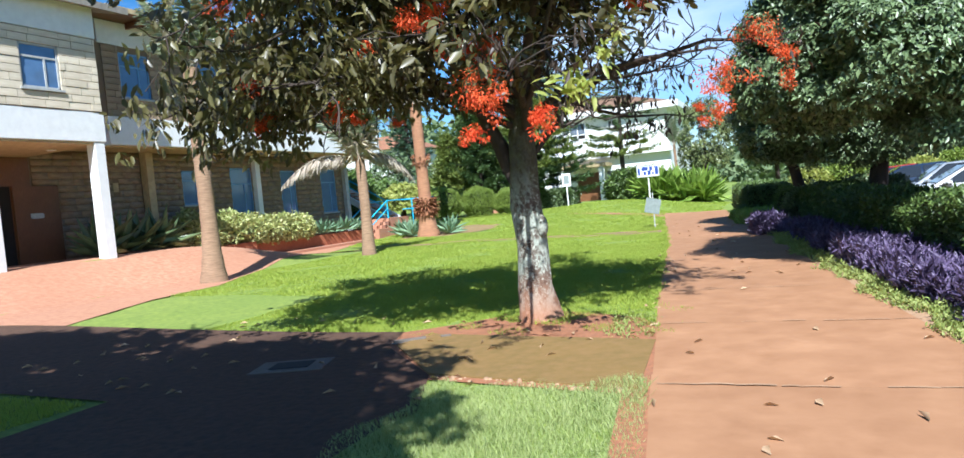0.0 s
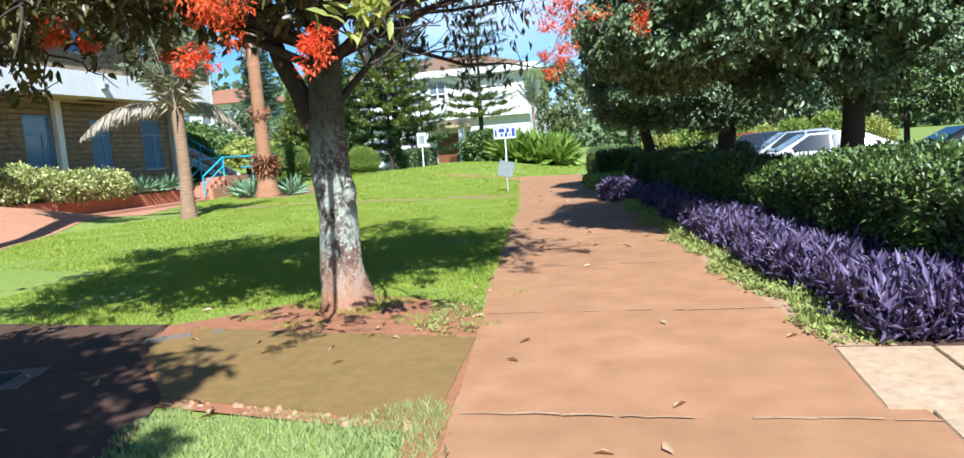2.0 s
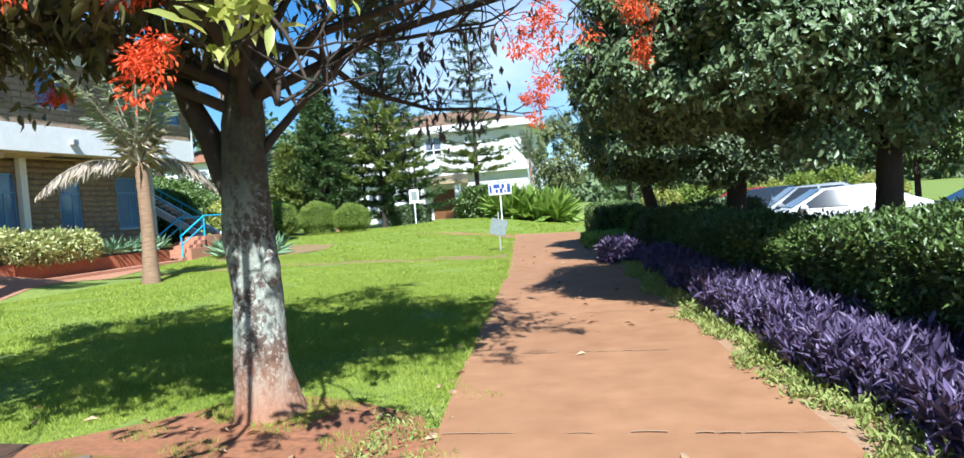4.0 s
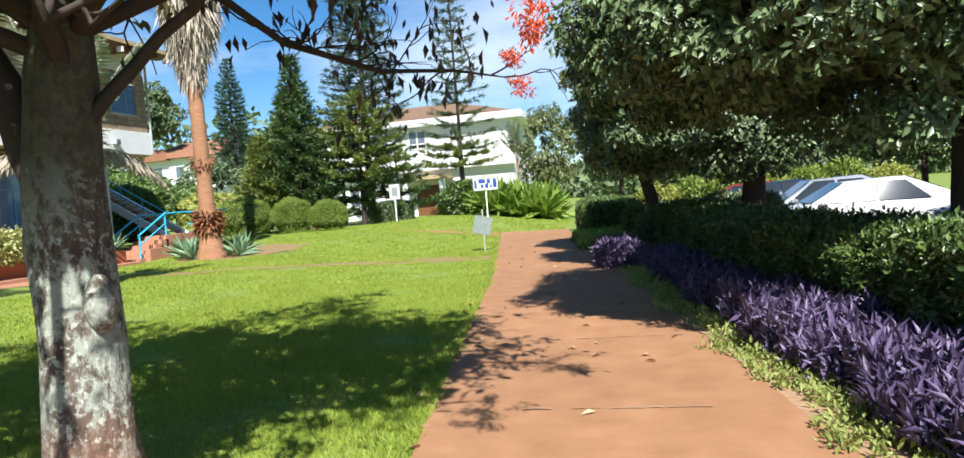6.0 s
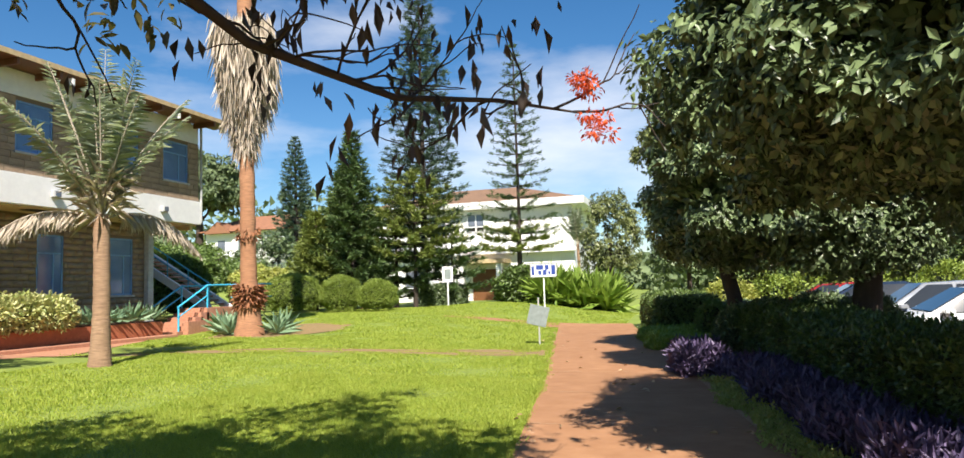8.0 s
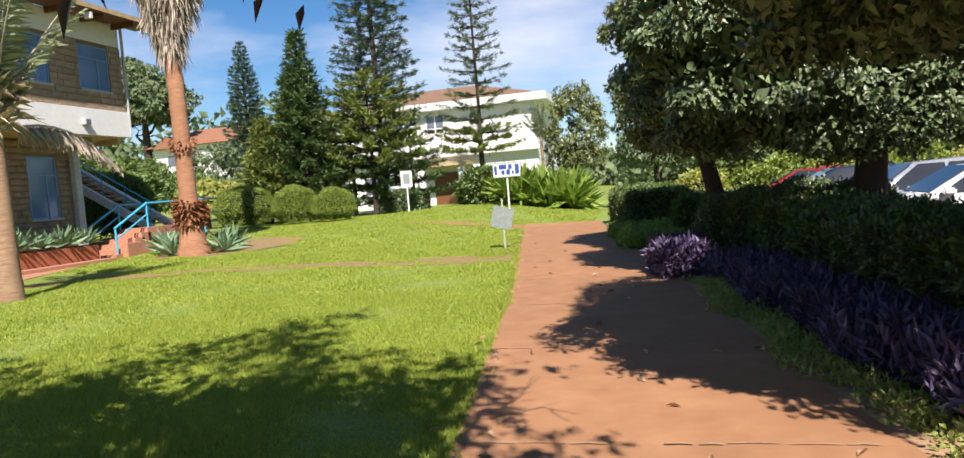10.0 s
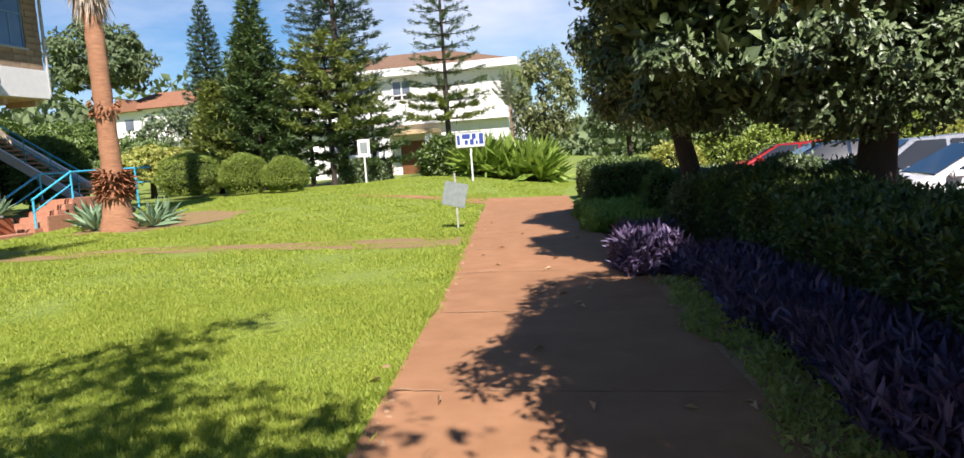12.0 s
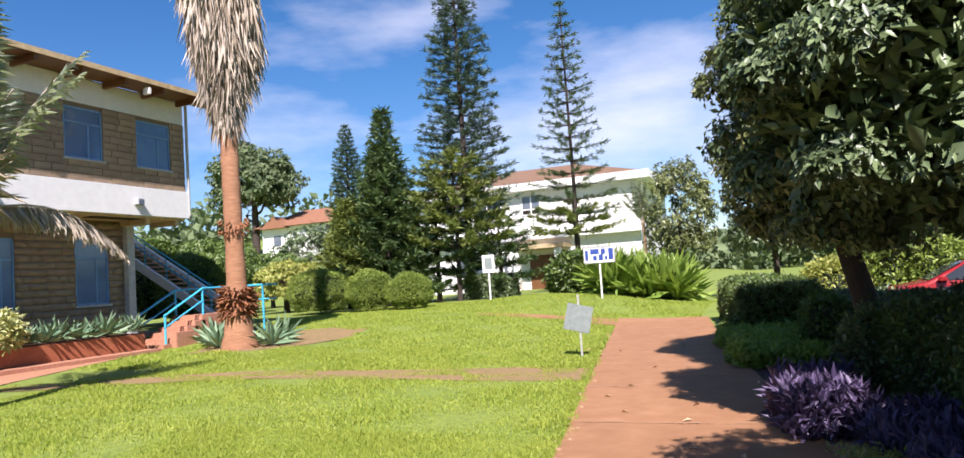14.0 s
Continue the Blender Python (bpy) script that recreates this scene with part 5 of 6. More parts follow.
leaf_bed("purple_plants", M["purple"], sp, 0.2 + 0.16 * q.uniform(size=len(sp)) + 0.05 * np.sin(sp[:, 1] * 4), 0.15, 0.036, 3, "bed of purple strap-leaved plants along the footpath", "flower bed", 92)
sp = strip_spots(1500, 14.2, 21.2, 0.4, 1.25, q)
leaf_bed("purple_plants", M["purple"], sp, 0.2 + 0.14 * q.uniform(size=len(sp)), 0.15, 0.036, 3, "shaded bed of purple strap-leaved plants beside the hedge", "flower bed", 93)
sp = strip_spots(620, 20.95, 22.5, -0.22, 0.5, q)
leaf_bed("purple_plants", M["purple"], sp, 0.26 + 0.2 * q.uniform(size=len(sp)), 0.17, 0.04, 4, "sunlit clump of purple strap-leaved plants", "flower bed", 94)
sp = strip_spots(2200, 26.0, 31.0, -0.15, 1.5, q)
# brighter lily leaves put the missing sunlight into this strip's colour
leaf_bed("ground_cover", M["leaf_lily"], sp, 0.08 + 0.2 * q.uniform(size=len(sp)), 0.12, 0.05, 4, "low green ground cover beside the path, brightened as if sunlit", "ground cover", 95)
sp = strip_spots(700, 31.0, 33.0, 0.0, 0.8, q)
leaf_bed("ground_cover", M["leaf_mid"], sp, 0.05 + 0.12 * q.uniform(size=len(sp)), 0.12, 0.05, 4, "low green ground cover below the hedge", "ground cover", 96)
sp = strip_spots(1200, 7.6, 20.5, 0.0, 0.42, q)
y = q.uniform(8.0, 9.3, 70)
sp2 = np.stack([path_left(y) - q.uniform(0.0, 0.5, 70), y, np.zeros(70) + 0.02], -1)
leaf_bed("edge_weeds", M["weed"], sp2, 0.01 + 0.03 * q.uniform(size=70), 0.05, 0.016, 2, "small weeds between the mossy slab and the path", "weeds", 89, 1.0)
leaf_bed("verge_weeds", M["weed"], sp, 0.01 + 0.07 * q.uniform(size=len(sp)), 0.065, 0.026, 2, "pale green weeds and short grass along the path edge", "weeds", 97, 1.0)
edge = sheet("edge_soil", [(float(path_left(y)) + 0.01, y) for y in (4.2, 6, 7, 8, 8.9)] + [(float(path_left(y)) - 0.22, y) for y in (8.9, 8, 7, 6, 4.2)], M["redsoil"], 0.022, 1.2)
tagged(edge, "strip of red soil between the slab and the path", "soil", kind="structure")
verge = sheet("verge_soil", [(float(path_right(y)) - 0.01, y) for y in (7.6, 10, 13, 16, 20, 23.5)] + [(float(path_right(y)) + 0.42, y) for y in (23.5, 20, 16, 13, 10, 7.6)], M["chip"], 0.017, 1.2)
tagged(verge, "pale dusty soil along the path's edge", "soil", kind="structure")
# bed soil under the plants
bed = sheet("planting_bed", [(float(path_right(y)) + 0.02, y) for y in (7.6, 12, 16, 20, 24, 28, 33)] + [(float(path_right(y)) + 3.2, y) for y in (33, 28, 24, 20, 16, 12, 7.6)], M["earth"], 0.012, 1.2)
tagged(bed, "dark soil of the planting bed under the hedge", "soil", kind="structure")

# strap-leaved lilies behind the sign
q = rg(98)
n = 330
x, y = q.uniform(-8.9, -5.4, n), q.uniform(44.6, 47.5, n)
z = ground_z(x, y)
c = np.stack([x, y, z + q.uniform(0.1, 0.7, n)], -1)
v, f = rosettes(c, np.tile((0, -0.12, 0.9), (n, 1)), 9, 1.5, 0.21, 0.55, 0.05, 0, q, 0.15)
tagged(put("lily_clump", mesh_np("lily_clump", v, f, M["leaf_lily"])), "large clump of bright strap-leaved lilies", "plants", kind="stuff")
bush("shrub", on_ground(-10.3, 47.2, -0.1), (1.5, 1.2, 1.05), M["leaf_hedge"], "dark green shrub beside the lilies", 99, 1500, 0.24)
hedge("hedge", (49.5, 51.5), lambda y: -17.3 + 0 * y, 2.3, 1.15, M["leaf_dark"], "low dark clipped hedge under the pines", 100, 120, 0.14)


def agave(at, size, mat, label, seed, group="agaves"):
    rng = rg(seed)
    t = thing("agave", at, label, "plant", group)
    k = 26
    a = np.arange(k) * 2.4
    e = np.linspace(0.15, 1.35, k)
    d = np.stack([np.cos(a) * np.cos(e), np.sin(a) * np.cos(e), np.sin(e)], -1)
    v, f = leaves_np(np.tile((0, 0, 0.05), (k, 1)) + d * 0.04, d, size * rng.uniform(0.8, 1.1, k), size * 0.17, 0.3, 0.12, rng)
    put("leaves", mesh_np("leaves", v, f, mat), t)["kind"] = "stuff"
    return t


# ---- planter, steps and stair ----
planter = thing("planter", (0, 0, 0), "long brick-red rendered planter along the building", "planter")
boxed("planter_wall", (-20.45, -19.3, 19.6, 22.4, 0.0, 0.92), M["brickred"], planter, 0.015)
boxed("planter_wall", (-20.45, -19.55, 22.404, 30.1, 0.0, 0.82), M["brickred"], planter, 0.015)
boxed("planter_soil", (-20.4, -19.36, 19.66, 22.34, 0.924, 0.935), M["earth"], planter, 0)
boxed("planter_soil", (-20.4, -19.61, 22.46, 30.04, 0.824, 0.835), M["earth"], planter, 0)
boxed("kerb", (-19.54, -18.9, 19.6, 30.1, 0.0, 0.34), M["terracotta"], planter, 0.01)
for k, (y, r, h) in enumerate(((19.6, 0.62, 0.62), (20.5, 0.6, 0.5), (21.5, 0.62, 0.55), (22.6, 0.6, 0.52), (23.6, 0.58, 0.48), (24.6, 0.58, 0.5), (25.6, 0.55, 0.46))):
    bush("variegated_shrub", (-19.75, y, 0.78 if y > 22.4 else 0.88), (0.52, r, h), M["leaf_cream"], "cream and green variegated shrub in the planter", 110 + k, 620, 0.16, "planter shrubs", 5)
for k in range(8):
    agave((-19.85 + 0.12 * (k % 2), 26.5 + 0.47 * k, 0.83), 0.55 + 0.08 * (k % 3), M["agave"], "grey-green agave rosette in the planter", 130 + k)
for k, (x, y) in enumerate(((-18.2, 31.6), (-17.6, 31.0), (-17.2, 31.8), (-15.2, 30.6), (-15.4, 31.3), (-17.0, 30.4), (-18.4, 32.4))):
    agave(on_ground(x, y), 0.85, M["agave"], "grey-green agave rosette at the palm's foot", 150 + k, "agaves by the palm")
for k, y in enumerate((15.6, 16.3, 17.0, 17.7)):
    agave(on_ground(-19.2, y), 1.35, M["leaf_dark"], "dark strap-leaved plant by the porch", 160 + k, "strap plants by the porch")

steps = thing("steps", (0, 0, 0), "short flight of terracotta steps with turquoise handrails", "steps")
for k in range(6):
    boxed("step", (-20.75, -19.45, 30.7 + 0.34 * k, 31.2 + 0.34 * k + (1.6 if k == 5 else 0), 0.15, 0.4 + 0.165 * k), M["terracotta"], steps, 0.015)
boxed("step_wall", (-19.44, -19.2, 31.0, 33.2, 0.1, 0.75), M["terracotta"], steps, 0.02)


def rail(parent, pts, r, mat, name="rail"):
    v, f = tube_np(pts, [r] * len(pts), 8)
    return put(name, mesh_np(name, v, f, mat, True), parent)


for x in (-20.7, -19.5):
    rail(steps, [(x, 30.85, 0.4), (x, 30.85, 1.3)], 0.036, M["cyan"], "post")
    rail(steps, [(x, 32.5, 1.2), (x, 32.5, 2.1)], 0.036, M["cyan"], "post")
    rail(steps, [(x, 30.8, 1.28), (x, 32.55, 2.12)], 0.036, M["cyan"])
    rail(steps, [(x, 30.8, 0.9), (x, 32.55, 1.72)], 0.026, M["cyan"])
    rail(steps, [(x, 32.5, 2.1), (x, 34.0, 2.12)], 0.036, M["cyan"])
for x in (-18.9, -18.2):
    rail(steps, [(x, 34.0, 0.4), (x, 34.0, 2.1)], 0.036, M["cyan"], "post")
rail(steps, [(-19.5, 34.0, 2.1), (-17.6, 34.0, 2.1)], 0.036, M["cyan"])
rail(steps, [(-19.5, 34.0, 1.6), (-17.6, 34.0, 1.6)], 0.026, M["cyan"])

stair = thing("outside_stair", (0, 0, 0), "outside stair rising along the building end with pale stringer", "stairs")
bm = bmesh.new()
for yy in (34.2, 35.6):
    ring = [(-20.6, 0.9), (-20.6, 1.25), (-26.2, 4.55), (-26.2, 4.15)]
    a = [bm.verts.new((x, yy - 0.06, z)) for x, z in ring]
    b = [bm.verts.new((x, yy + 0.06, z)) for x, z in ring]
    for k in range(4):
        bm.faces.new((a[k], a[(k + 1) % 4], b[(k + 1) % 4], b[k]))
    bm.faces.new(a)
    bm.faces.new(b)
part("stringer", bm, M["white"], stair)
for k in range(18):
    boxed("tread", (-20.95 - 0.3 * k, -20.62 - 0.3 * k, 34.27, 35.53, 1.12 + 0.177 * k, 1.18 + 0.177 * k), M["terracotta"], stair, 0)
for dz in (0.55, 0.95):
    rail(stair, [(-20.6, 34.2, 1.2 + dz), (-26.2, 34.2, 4.5 + dz)], 0.03, M["cyan"])
for k in range(6):
    x = -20.7 - 1.05 * k
    z = 1.2 + (-20.6 - x) * 0.589
    rail(stair, [(x, 34.2, z), (x, 34.2, z + 0.97)], 0.022, M["cyan"], "post")


# ---- signs ----
def sign(name, at, w, h, top, turn, label, kind_):
    t = thing(name, at, label, "sign", turn=turn)
    if kind_ == "map":
        boxed("pole", (-0.03, 0.03, -0.03, 0.03, -0.2, top - h - 0.05), M["white"], t, 0.006)
        boxed("board", (-w / 2, w / 2, -0.025, 0.025, top - h, top), M["white"], t, 0.008)
        z0 = top - h
        for a, b, c, d in ((0.05, 0.15, 0.16, 0.78), (0.22, 0.5, 0.52, 0.84), (0.3, 0.42, 0.16, 0.45), (0.48, 0.62, 0.14, 0.5), (0.56, 0.7, 0.5, 0.84), (0.68, 0.76, 0.16, 0.4), (0.8, 0.95, 0.16, 0.84)):
            boxed("printed_panel", (-w / 2 + a * w, -w / 2 + b * w, -0.031, -0.026, z0 + c * h, z0 + d * h), M["blueprint"], t, 0)
        bm = bmesh.new()
        for a, b, c, d in ((0, w, 0, 0.04), (0, w, h - 0.04, h), (0, 0.04, 0, h), (w - 0.04, w, 0, h)):
            box(bm, -w / 2 + a, -w / 2 + b, -0.036, -0.026, z0 + c, z0 + d)
        part("board_frame", bm, M["steel"], t)
        boxed("printed_line", (-w / 2 + 0.1 * w, w / 2 - 0.1 * w, -0.031, -0.026, z0 + 0.89 * h, z0 + 0.93 * h), M["signgrey"], t, 0)
    elif kind_ == "notice":
        boxed("pole", (-0.03, 0.03, -0.03, 0.03, -0.2, top - h - 0.003), M["white"], t, 0.006)
        boxed("board", (-w / 2, w / 2, -0.02, 0.02, top - h, top), M["white"], t, 0.008)
        boxed("printed_panel", (-w / 2 + 0.1, w / 2 - 0.1, -0.026, -0.021, top - h + 0.14, top - 0.12), M["signgrey"], t, 0)
    else:
        boxed("stake", (-0.02, 0.02, -0.02, 0.02, -0.2, top + 0.22), M["steel"], t, 0.004)
        ob = boxed("board", (-w / 2, w / 2, -0.035, -0.021, -h / 2, h / 2), M["signgrey"], t, 0.003)
        ob.matrix_basis = pose(-0.02, 0, top - h / 2, 0, 14, 0)
    return t


sign("map_sign", on_ground(-8.15, 42.4), 1.25, 0.68, 2.12, 10, "white sign board with blue printed panels on a pole", "map")
sign("notice_sign", on_ground(-13.0, 42.4), 0.52, 0.76, 1.95, 15, "small white notice board with grey print on a pole", "notice")
sign("lawn_board", on_ground(-5.36, 28.3), 0.55, 0.56, 1.1, 8, "plain grey board tilted on a thin stake", "stake")

# ---- parked cars ----
def car(at, paint, label, suv=0.0):
    t = thing("car", at, label, "car", "parked cars", turn=0)
    H = 0.12 * suv
    prof = [(-2.15, 0.35), (-2.2, 0.62), (-2.05, 0.82), (-1.15, 0.98), (-0.3, 1.42 + H), (0.9, 1.47 + H), (1.75, 1.08 + H), (2.12, 0.98), (2.18, 0.6), (2.1, 0.33)]
    ws = [0.78, 0.82, 0.84, 0.86, 0.62, 0.62, 0.74, 0.82, 0.84, 0.8]
    bm = bmesh.new()
    rows = []
    for (x, z), w in zip(prof, ws):
        rows.append([bm.verts.new((x, s * w, z)) for s in (-1, -0.6, 0, 0.6, 1)])
    for a, b in zip(rows, rows[1:]):
        for k in range(4):
            bm.faces.new((a[k], a[k + 1], b[k + 1], b[k]))
    for k, sgn in ((0, -1), (4, 1)):
        low = [r[k] for r in rows]
        waist = [bm.verts.new((x, sgn * 0.88, z)) for x, z in ((1.9, 0.93), (0.6, 0.93), (-1.1, 0.93))]
        bm.faces.new([low[0], low[1], low[2], low[3], waist[2], waist[1], waist[0], low[7], low[8], low[9]])
        bm.faces.new([low[3], low[4], low[5], low[6], low[7], waist[0], waist[1], waist[2]])
    bm.faces.new([r for r in rows[0]] + [r for r in reversed(rows[-1])])
    bmesh.ops.bevel(bm, geom=[e for e in bm.edges if e.is_manifold and e.calc_face_angle(0) > 0.35], offset=0.05, segments=2, affect="EDGES")
    part("body", bm, paint, t, "", True)
    def pane(name, pts):
        b2 = bmesh.new()
        b2.faces.new([b2.verts.new(p) for p in pts])
        r = bmesh.ops.extrude_face_region(b2, geom=b2.faces[:])
        bmesh.ops.recalc_face_normals(b2, faces=b2.faces)
        for vv in [e for e in r["geom"] if isinstance(e, bmesh.types.BMVert)]:
            vv.co += Vector((0, 0, 0.012))
        return part(name, b2, M["carglass"], t)
    pane("windscreen", [(-1.08, -0.72, 1.03), (-1.08, 0.72, 1.03), (-0.36, 0.56, 1.415 + H), (-0.36, -0.56, 1.415 + H)])
    pane("rear_window", [(1.0, -0.56, 1.45 + H), (1.0, 0.56, 1.45 + H), (1.66, 0.66, 1.14 + H), (1.66, -0.66, 1.14 + H)])
    for s in (-1, 1):
        for name, xs in (("front_side_window", (-0.95, 0.22)), ("rear_side_window", (0.3, 1.35))):
            top = 1.38 + H
            x0t, x1t = max(xs[0], -0.28), min(xs[1], 0.9)
            pane(name, [(xs[0], s * 0.855, 1.0), (xs[1], s * 0.855, 1.0), (x1t, s * 0.665, top), (x0t, s * 0.665, top)])
        boxed("mirror", (-0.95, -0.75, s * 0.86, s * 1.02, 0.98, 1.1), paint, t, 0.03)
        boxed("headlight", (-2.16, -1.95, s * 0.45, s * 0.78, 0.66, 0.8), M["steel"], t, 0.03)
        for x in (-1.35, 1.35):
            b3 = bmesh.new()
            bmesh.ops.create_cone(b3, cap_ends=True, segments=24, radius1=0.33, radius2=0.33, depth=0.2, matrix=Matrix.Translation((x, s * 0.78, 0.33)) @ Matrix.Rotation(math.pi / 2, 4, "X"))
            wh = part("wheel", b3, M["rubber"], t)
            b3 = bmesh.new()
            bmesh.ops.create_cone(b3, cap_ends=True, segments=16, radius1=0.2, radius2=0.17, depth=0.03, matrix=Matrix.Translation((x, s * 0.89, 0.33)) @ Matrix.Rotation(math.pi / 2, 4, "X"))
            part("rim", b3, M["steel"], wh)
    return t


def paint(name, c, metal=0.3):
    return surface(name, c, tuple(0.93 * q for q in c), None, 0.8, 20, 0.22, 0.0, metal=metal, spec=0.6)


car(on_ground(4.3, 24.6, -0.12), paint("white_car_paint", (0.75, 0.76, 0.77), 0.0), "white car parked behind the hedge", 0.3)
car(on_ground(4.2, 27.4, -0.12), paint("silver_car_paint", (0.55, 0.58, 0.62), 0.5), "silver car parked behind the hedge", 1.0)
car(on_ground(3.5, 31.3), paint("blue_car_paint", (0.03, 0.05, 0.09)), "dark blue car parked behind the trees")
car(on_ground(3.0, 34.2), paint("red_car_paint", (0.40, 0.03, 0.03)), "red car parked behind the trees")


car(on_ground(7.0, 21.2, -0.12), paint("black_car_paint", (0.025, 0.028, 0.032)), "black car parked beside the white one")


# ---- far buildings ----
white = thing("white_building", (-1.5, 0, 0), "white two-storey building with red hipped roof", "building")
WX0, WX1, WY = -28.0, -9.4, 68.0
boxed("wall", (WX0, WX1, WY, WY + 14, 0.2, 8.4), M["white"], white, 0.02)
boxed("eave_band", (WX0 - 0.8, WX1 + 1.1, WY - 0.9, WY + 14.8, 8.41, 9.0), M["white"], white, 0.02)
bm = bmesh.new()
r0 = [bm.verts.new(p) for p in ((WX0 - 0.5, WY - 0.5, 9.0), (WX1 + 0.7, WY - 0.5, 9.0), (WX1 + 0.7, WY + 14.5, 9.0), (WX0 - 0.5, WY + 14.5, 9.0))]
r1 = [bm.verts.new(p) for p in ((-21.5, WY + 6.5, 11.1), (-15.7, WY + 6.5, 11.1), (-15.7, WY + 8.5, 11.1), (-21.5, WY + 8.5, 11.1))]
for k in range(4):
    bm.faces.new((r0[k], r0[(k + 1) % 4], r1[(k + 1) % 4], r1[k]))
bm.faces.new(r1)
bm.faces.new(r0[::-1])
part("roof", bm, M["roofbrown"], white)
boxed("ledge", (WX0, WX1 + 0.3, WY - 0.7, WY - 0.003, 4.55, 4.9), M["white"], white, 0.02)
for x0, x1, z0, z1 in ((-22.6, -20.5, 6.3, 8.1), (-18.6, -17.0, 6.5, 8.1), (-14.9, -14.1, 6.9, 8.0), (-25.5, -23.8, 6.4, 8.1), (-24.5, -22.6, 1.4, 3.4), (-20.9, -20.0, 1.6, 3.6), (-15.4, -13.8, 1.6, 3.4)):
    w = put("window", None, white)
    w.empty_display_size = 0.1
    # black sheet paints the shade of a window recess
    boxed("recess", (x0, x1, WY - 0.02, WY - 0.004, z0, z1), M["gloom"], w, 0)
    bm = bmesh.new()
    for a, b, c, d in ((x0, x0 + 0.09, z0, z1), (x1 - 0.09, x1, z0, z1), (x0, x1, z0, z0 + 0.09), (x0, x1, z1 - 0.09, z1), ((x0 + x1) / 2 - 0.05, (x0 + x1) / 2 + 0.05, z0, z1), (x0, x1, z0 + 0.42, z0 + 0.5)):
        box(bm, a, b, WY - 0.09, WY - 0.025, c, d)
    part("frame", bm, M["white"], w)
    for a, b in ((x0 + 0.1, (x0 + x1) / 2 - 0.06), ((x0 + x1) / 2 + 0.06, x1 - 0.1)):
        boxed("pane", (a, b, WY - 0.045, WY - 0.03, z0 + 0.52, z1 - 0.1), M["glass_pale"], w, 0)
boxed("porch_roof", (-19.2, -14.8, WY - 2.2, WY - 0.003, 3.75, 4.1), M["cream"], white, 0.02)
for x in (-18.9, -15.6):
    boxed("porch_column", (x, x + 0.45, WY - 2.0, WY - 1.55, 0.3, 3.745), M["white"], white, 0.02)
boxed("door", (-18.2, -16.0, WY - 0.1, WY - 0.004, 0.5, 3.3), M["darkwood"], white, 0.02)

house = thing("red_roof_house", on_ground(-58, 92, 1.3), "pale house with red tiled hipped roof far behind the trees", "house")
hz = 0.0
boxed("wall", (-7, 7, 0, 9, -4.0, 3.2), M["white"], house, 0.02)
bm = bmesh.new()
r0 = [bm.verts.new(p) for p in ((-7.8, -0.9, 3.2), (7.8, -0.9, 3.2), (7.8, 9.9, 3.2), (-7.8, 9.9, 3.2))]
r1 = [bm.verts.new(p) for p in ((-3.5, 4.5, 5.6), (3.5, 4.5, 5.6))]
bm.faces.new((r0[0], r0[1], r1[1], r1[0]))
bm.faces.new((r0[1], r0[2], r1[1]))
bm.faces.new((r0[2], r0[3], r1[0], r1[1]))
bm.faces.new((r0[3], r0[0], r1[0]))
bm.faces.new(r0[::-1])
part("roof", bm, M["rooftile"], house)
bm = bmesh.new()
a = [bm.verts.new(p) for p in ((-6.5, -1.0, 3.0), (-2.5, -1.0, 3.0), (-4.5, -1.0, 4.6))]
b = [bm.verts.new(p) for p in ((-6.5, 3.0, 3.0), (-2.5, 3.0, 3.0), (-4.5, 3.0, 4.6))]
bm.faces.new(a)
bm.faces.new(b)
for k in range(3):
    bm.faces.new((a[k], a[(k + 1) % 3], b[(k + 1) % 3], b[k]))
part("gable", bm, M["rooftile"], house)
for x in (-5.2, -2.0, 1.6, 4.6):
    w = boxed("window", (x, x + 1.4, -0.04, -0.004, 0.6, 2.2), M["white"], house, 0.01)
    boxed("pane", (x + 0.1, x + 1.3, -0.05, -0.042, 0.7, 2.1), M["glass_pale"], w, 0)

# ---- background trees ----
for k, (x, y, r, h, mat, lf) in enumerate(((-27.5, 41.5, 2.4, 3.7, "leaf_mid", 0.2), (-26.0, 45.5, 1.9, 2.7, "leaf_yellow", 0.2), (-32, 47, 3.2, 4.4, "leaf_mid", 0.24), (-29.5, 53, 2.4, 2.9, "leaf_yellow", 0.22), (-36, 57, 3.4, 4.2, "leaf_mid", 0.26), (-27.5, 56, 2.4, 3.3, "leaf_yellow", 0.24), (-38, 66, 4.6, 6.5, "leaf_dark", 0.3),
                                           (-5.7, 49.0, 1.9, 6.8, "leaf_olive", 0.18), (-1.6, 51, 2.6, 6.6, "leaf_dark", 0.22), (2.6, 49, 2.8, 4.2, "leaf_hedge", 0.22), (7.5, 47, 3.2, 5.2, "leaf_dark", 0.24), (12.5, 44, 3.4, 5.6, "leaf_hedge", 0.26), (17, 38, 3.6, 5.8, "leaf_dark", 0.26), (14, 30, 3.2, 5.0, "leaf_hedge", 0.26), (19, 26, 3.6, 5.6, "leaf_dark", 0.26), (14.5, 21, 3.2, 5.6, "leaf_dark", 0.26), (10.5, 16.5, 3.0, 5.6, "leaf_dark", 0.22))):
    z0 = float(ground_z(x, y))
    broad_tree((x, y, z0), h, (x, y, z0 + h * 0.56), (r, r, h * 0.52), 0.14, M[mat], 1500, lf, "leafy green garden tree behind the lawn" if x < 0 else "leafy tree beyond the car park", rg(200 + k), group="background trees")
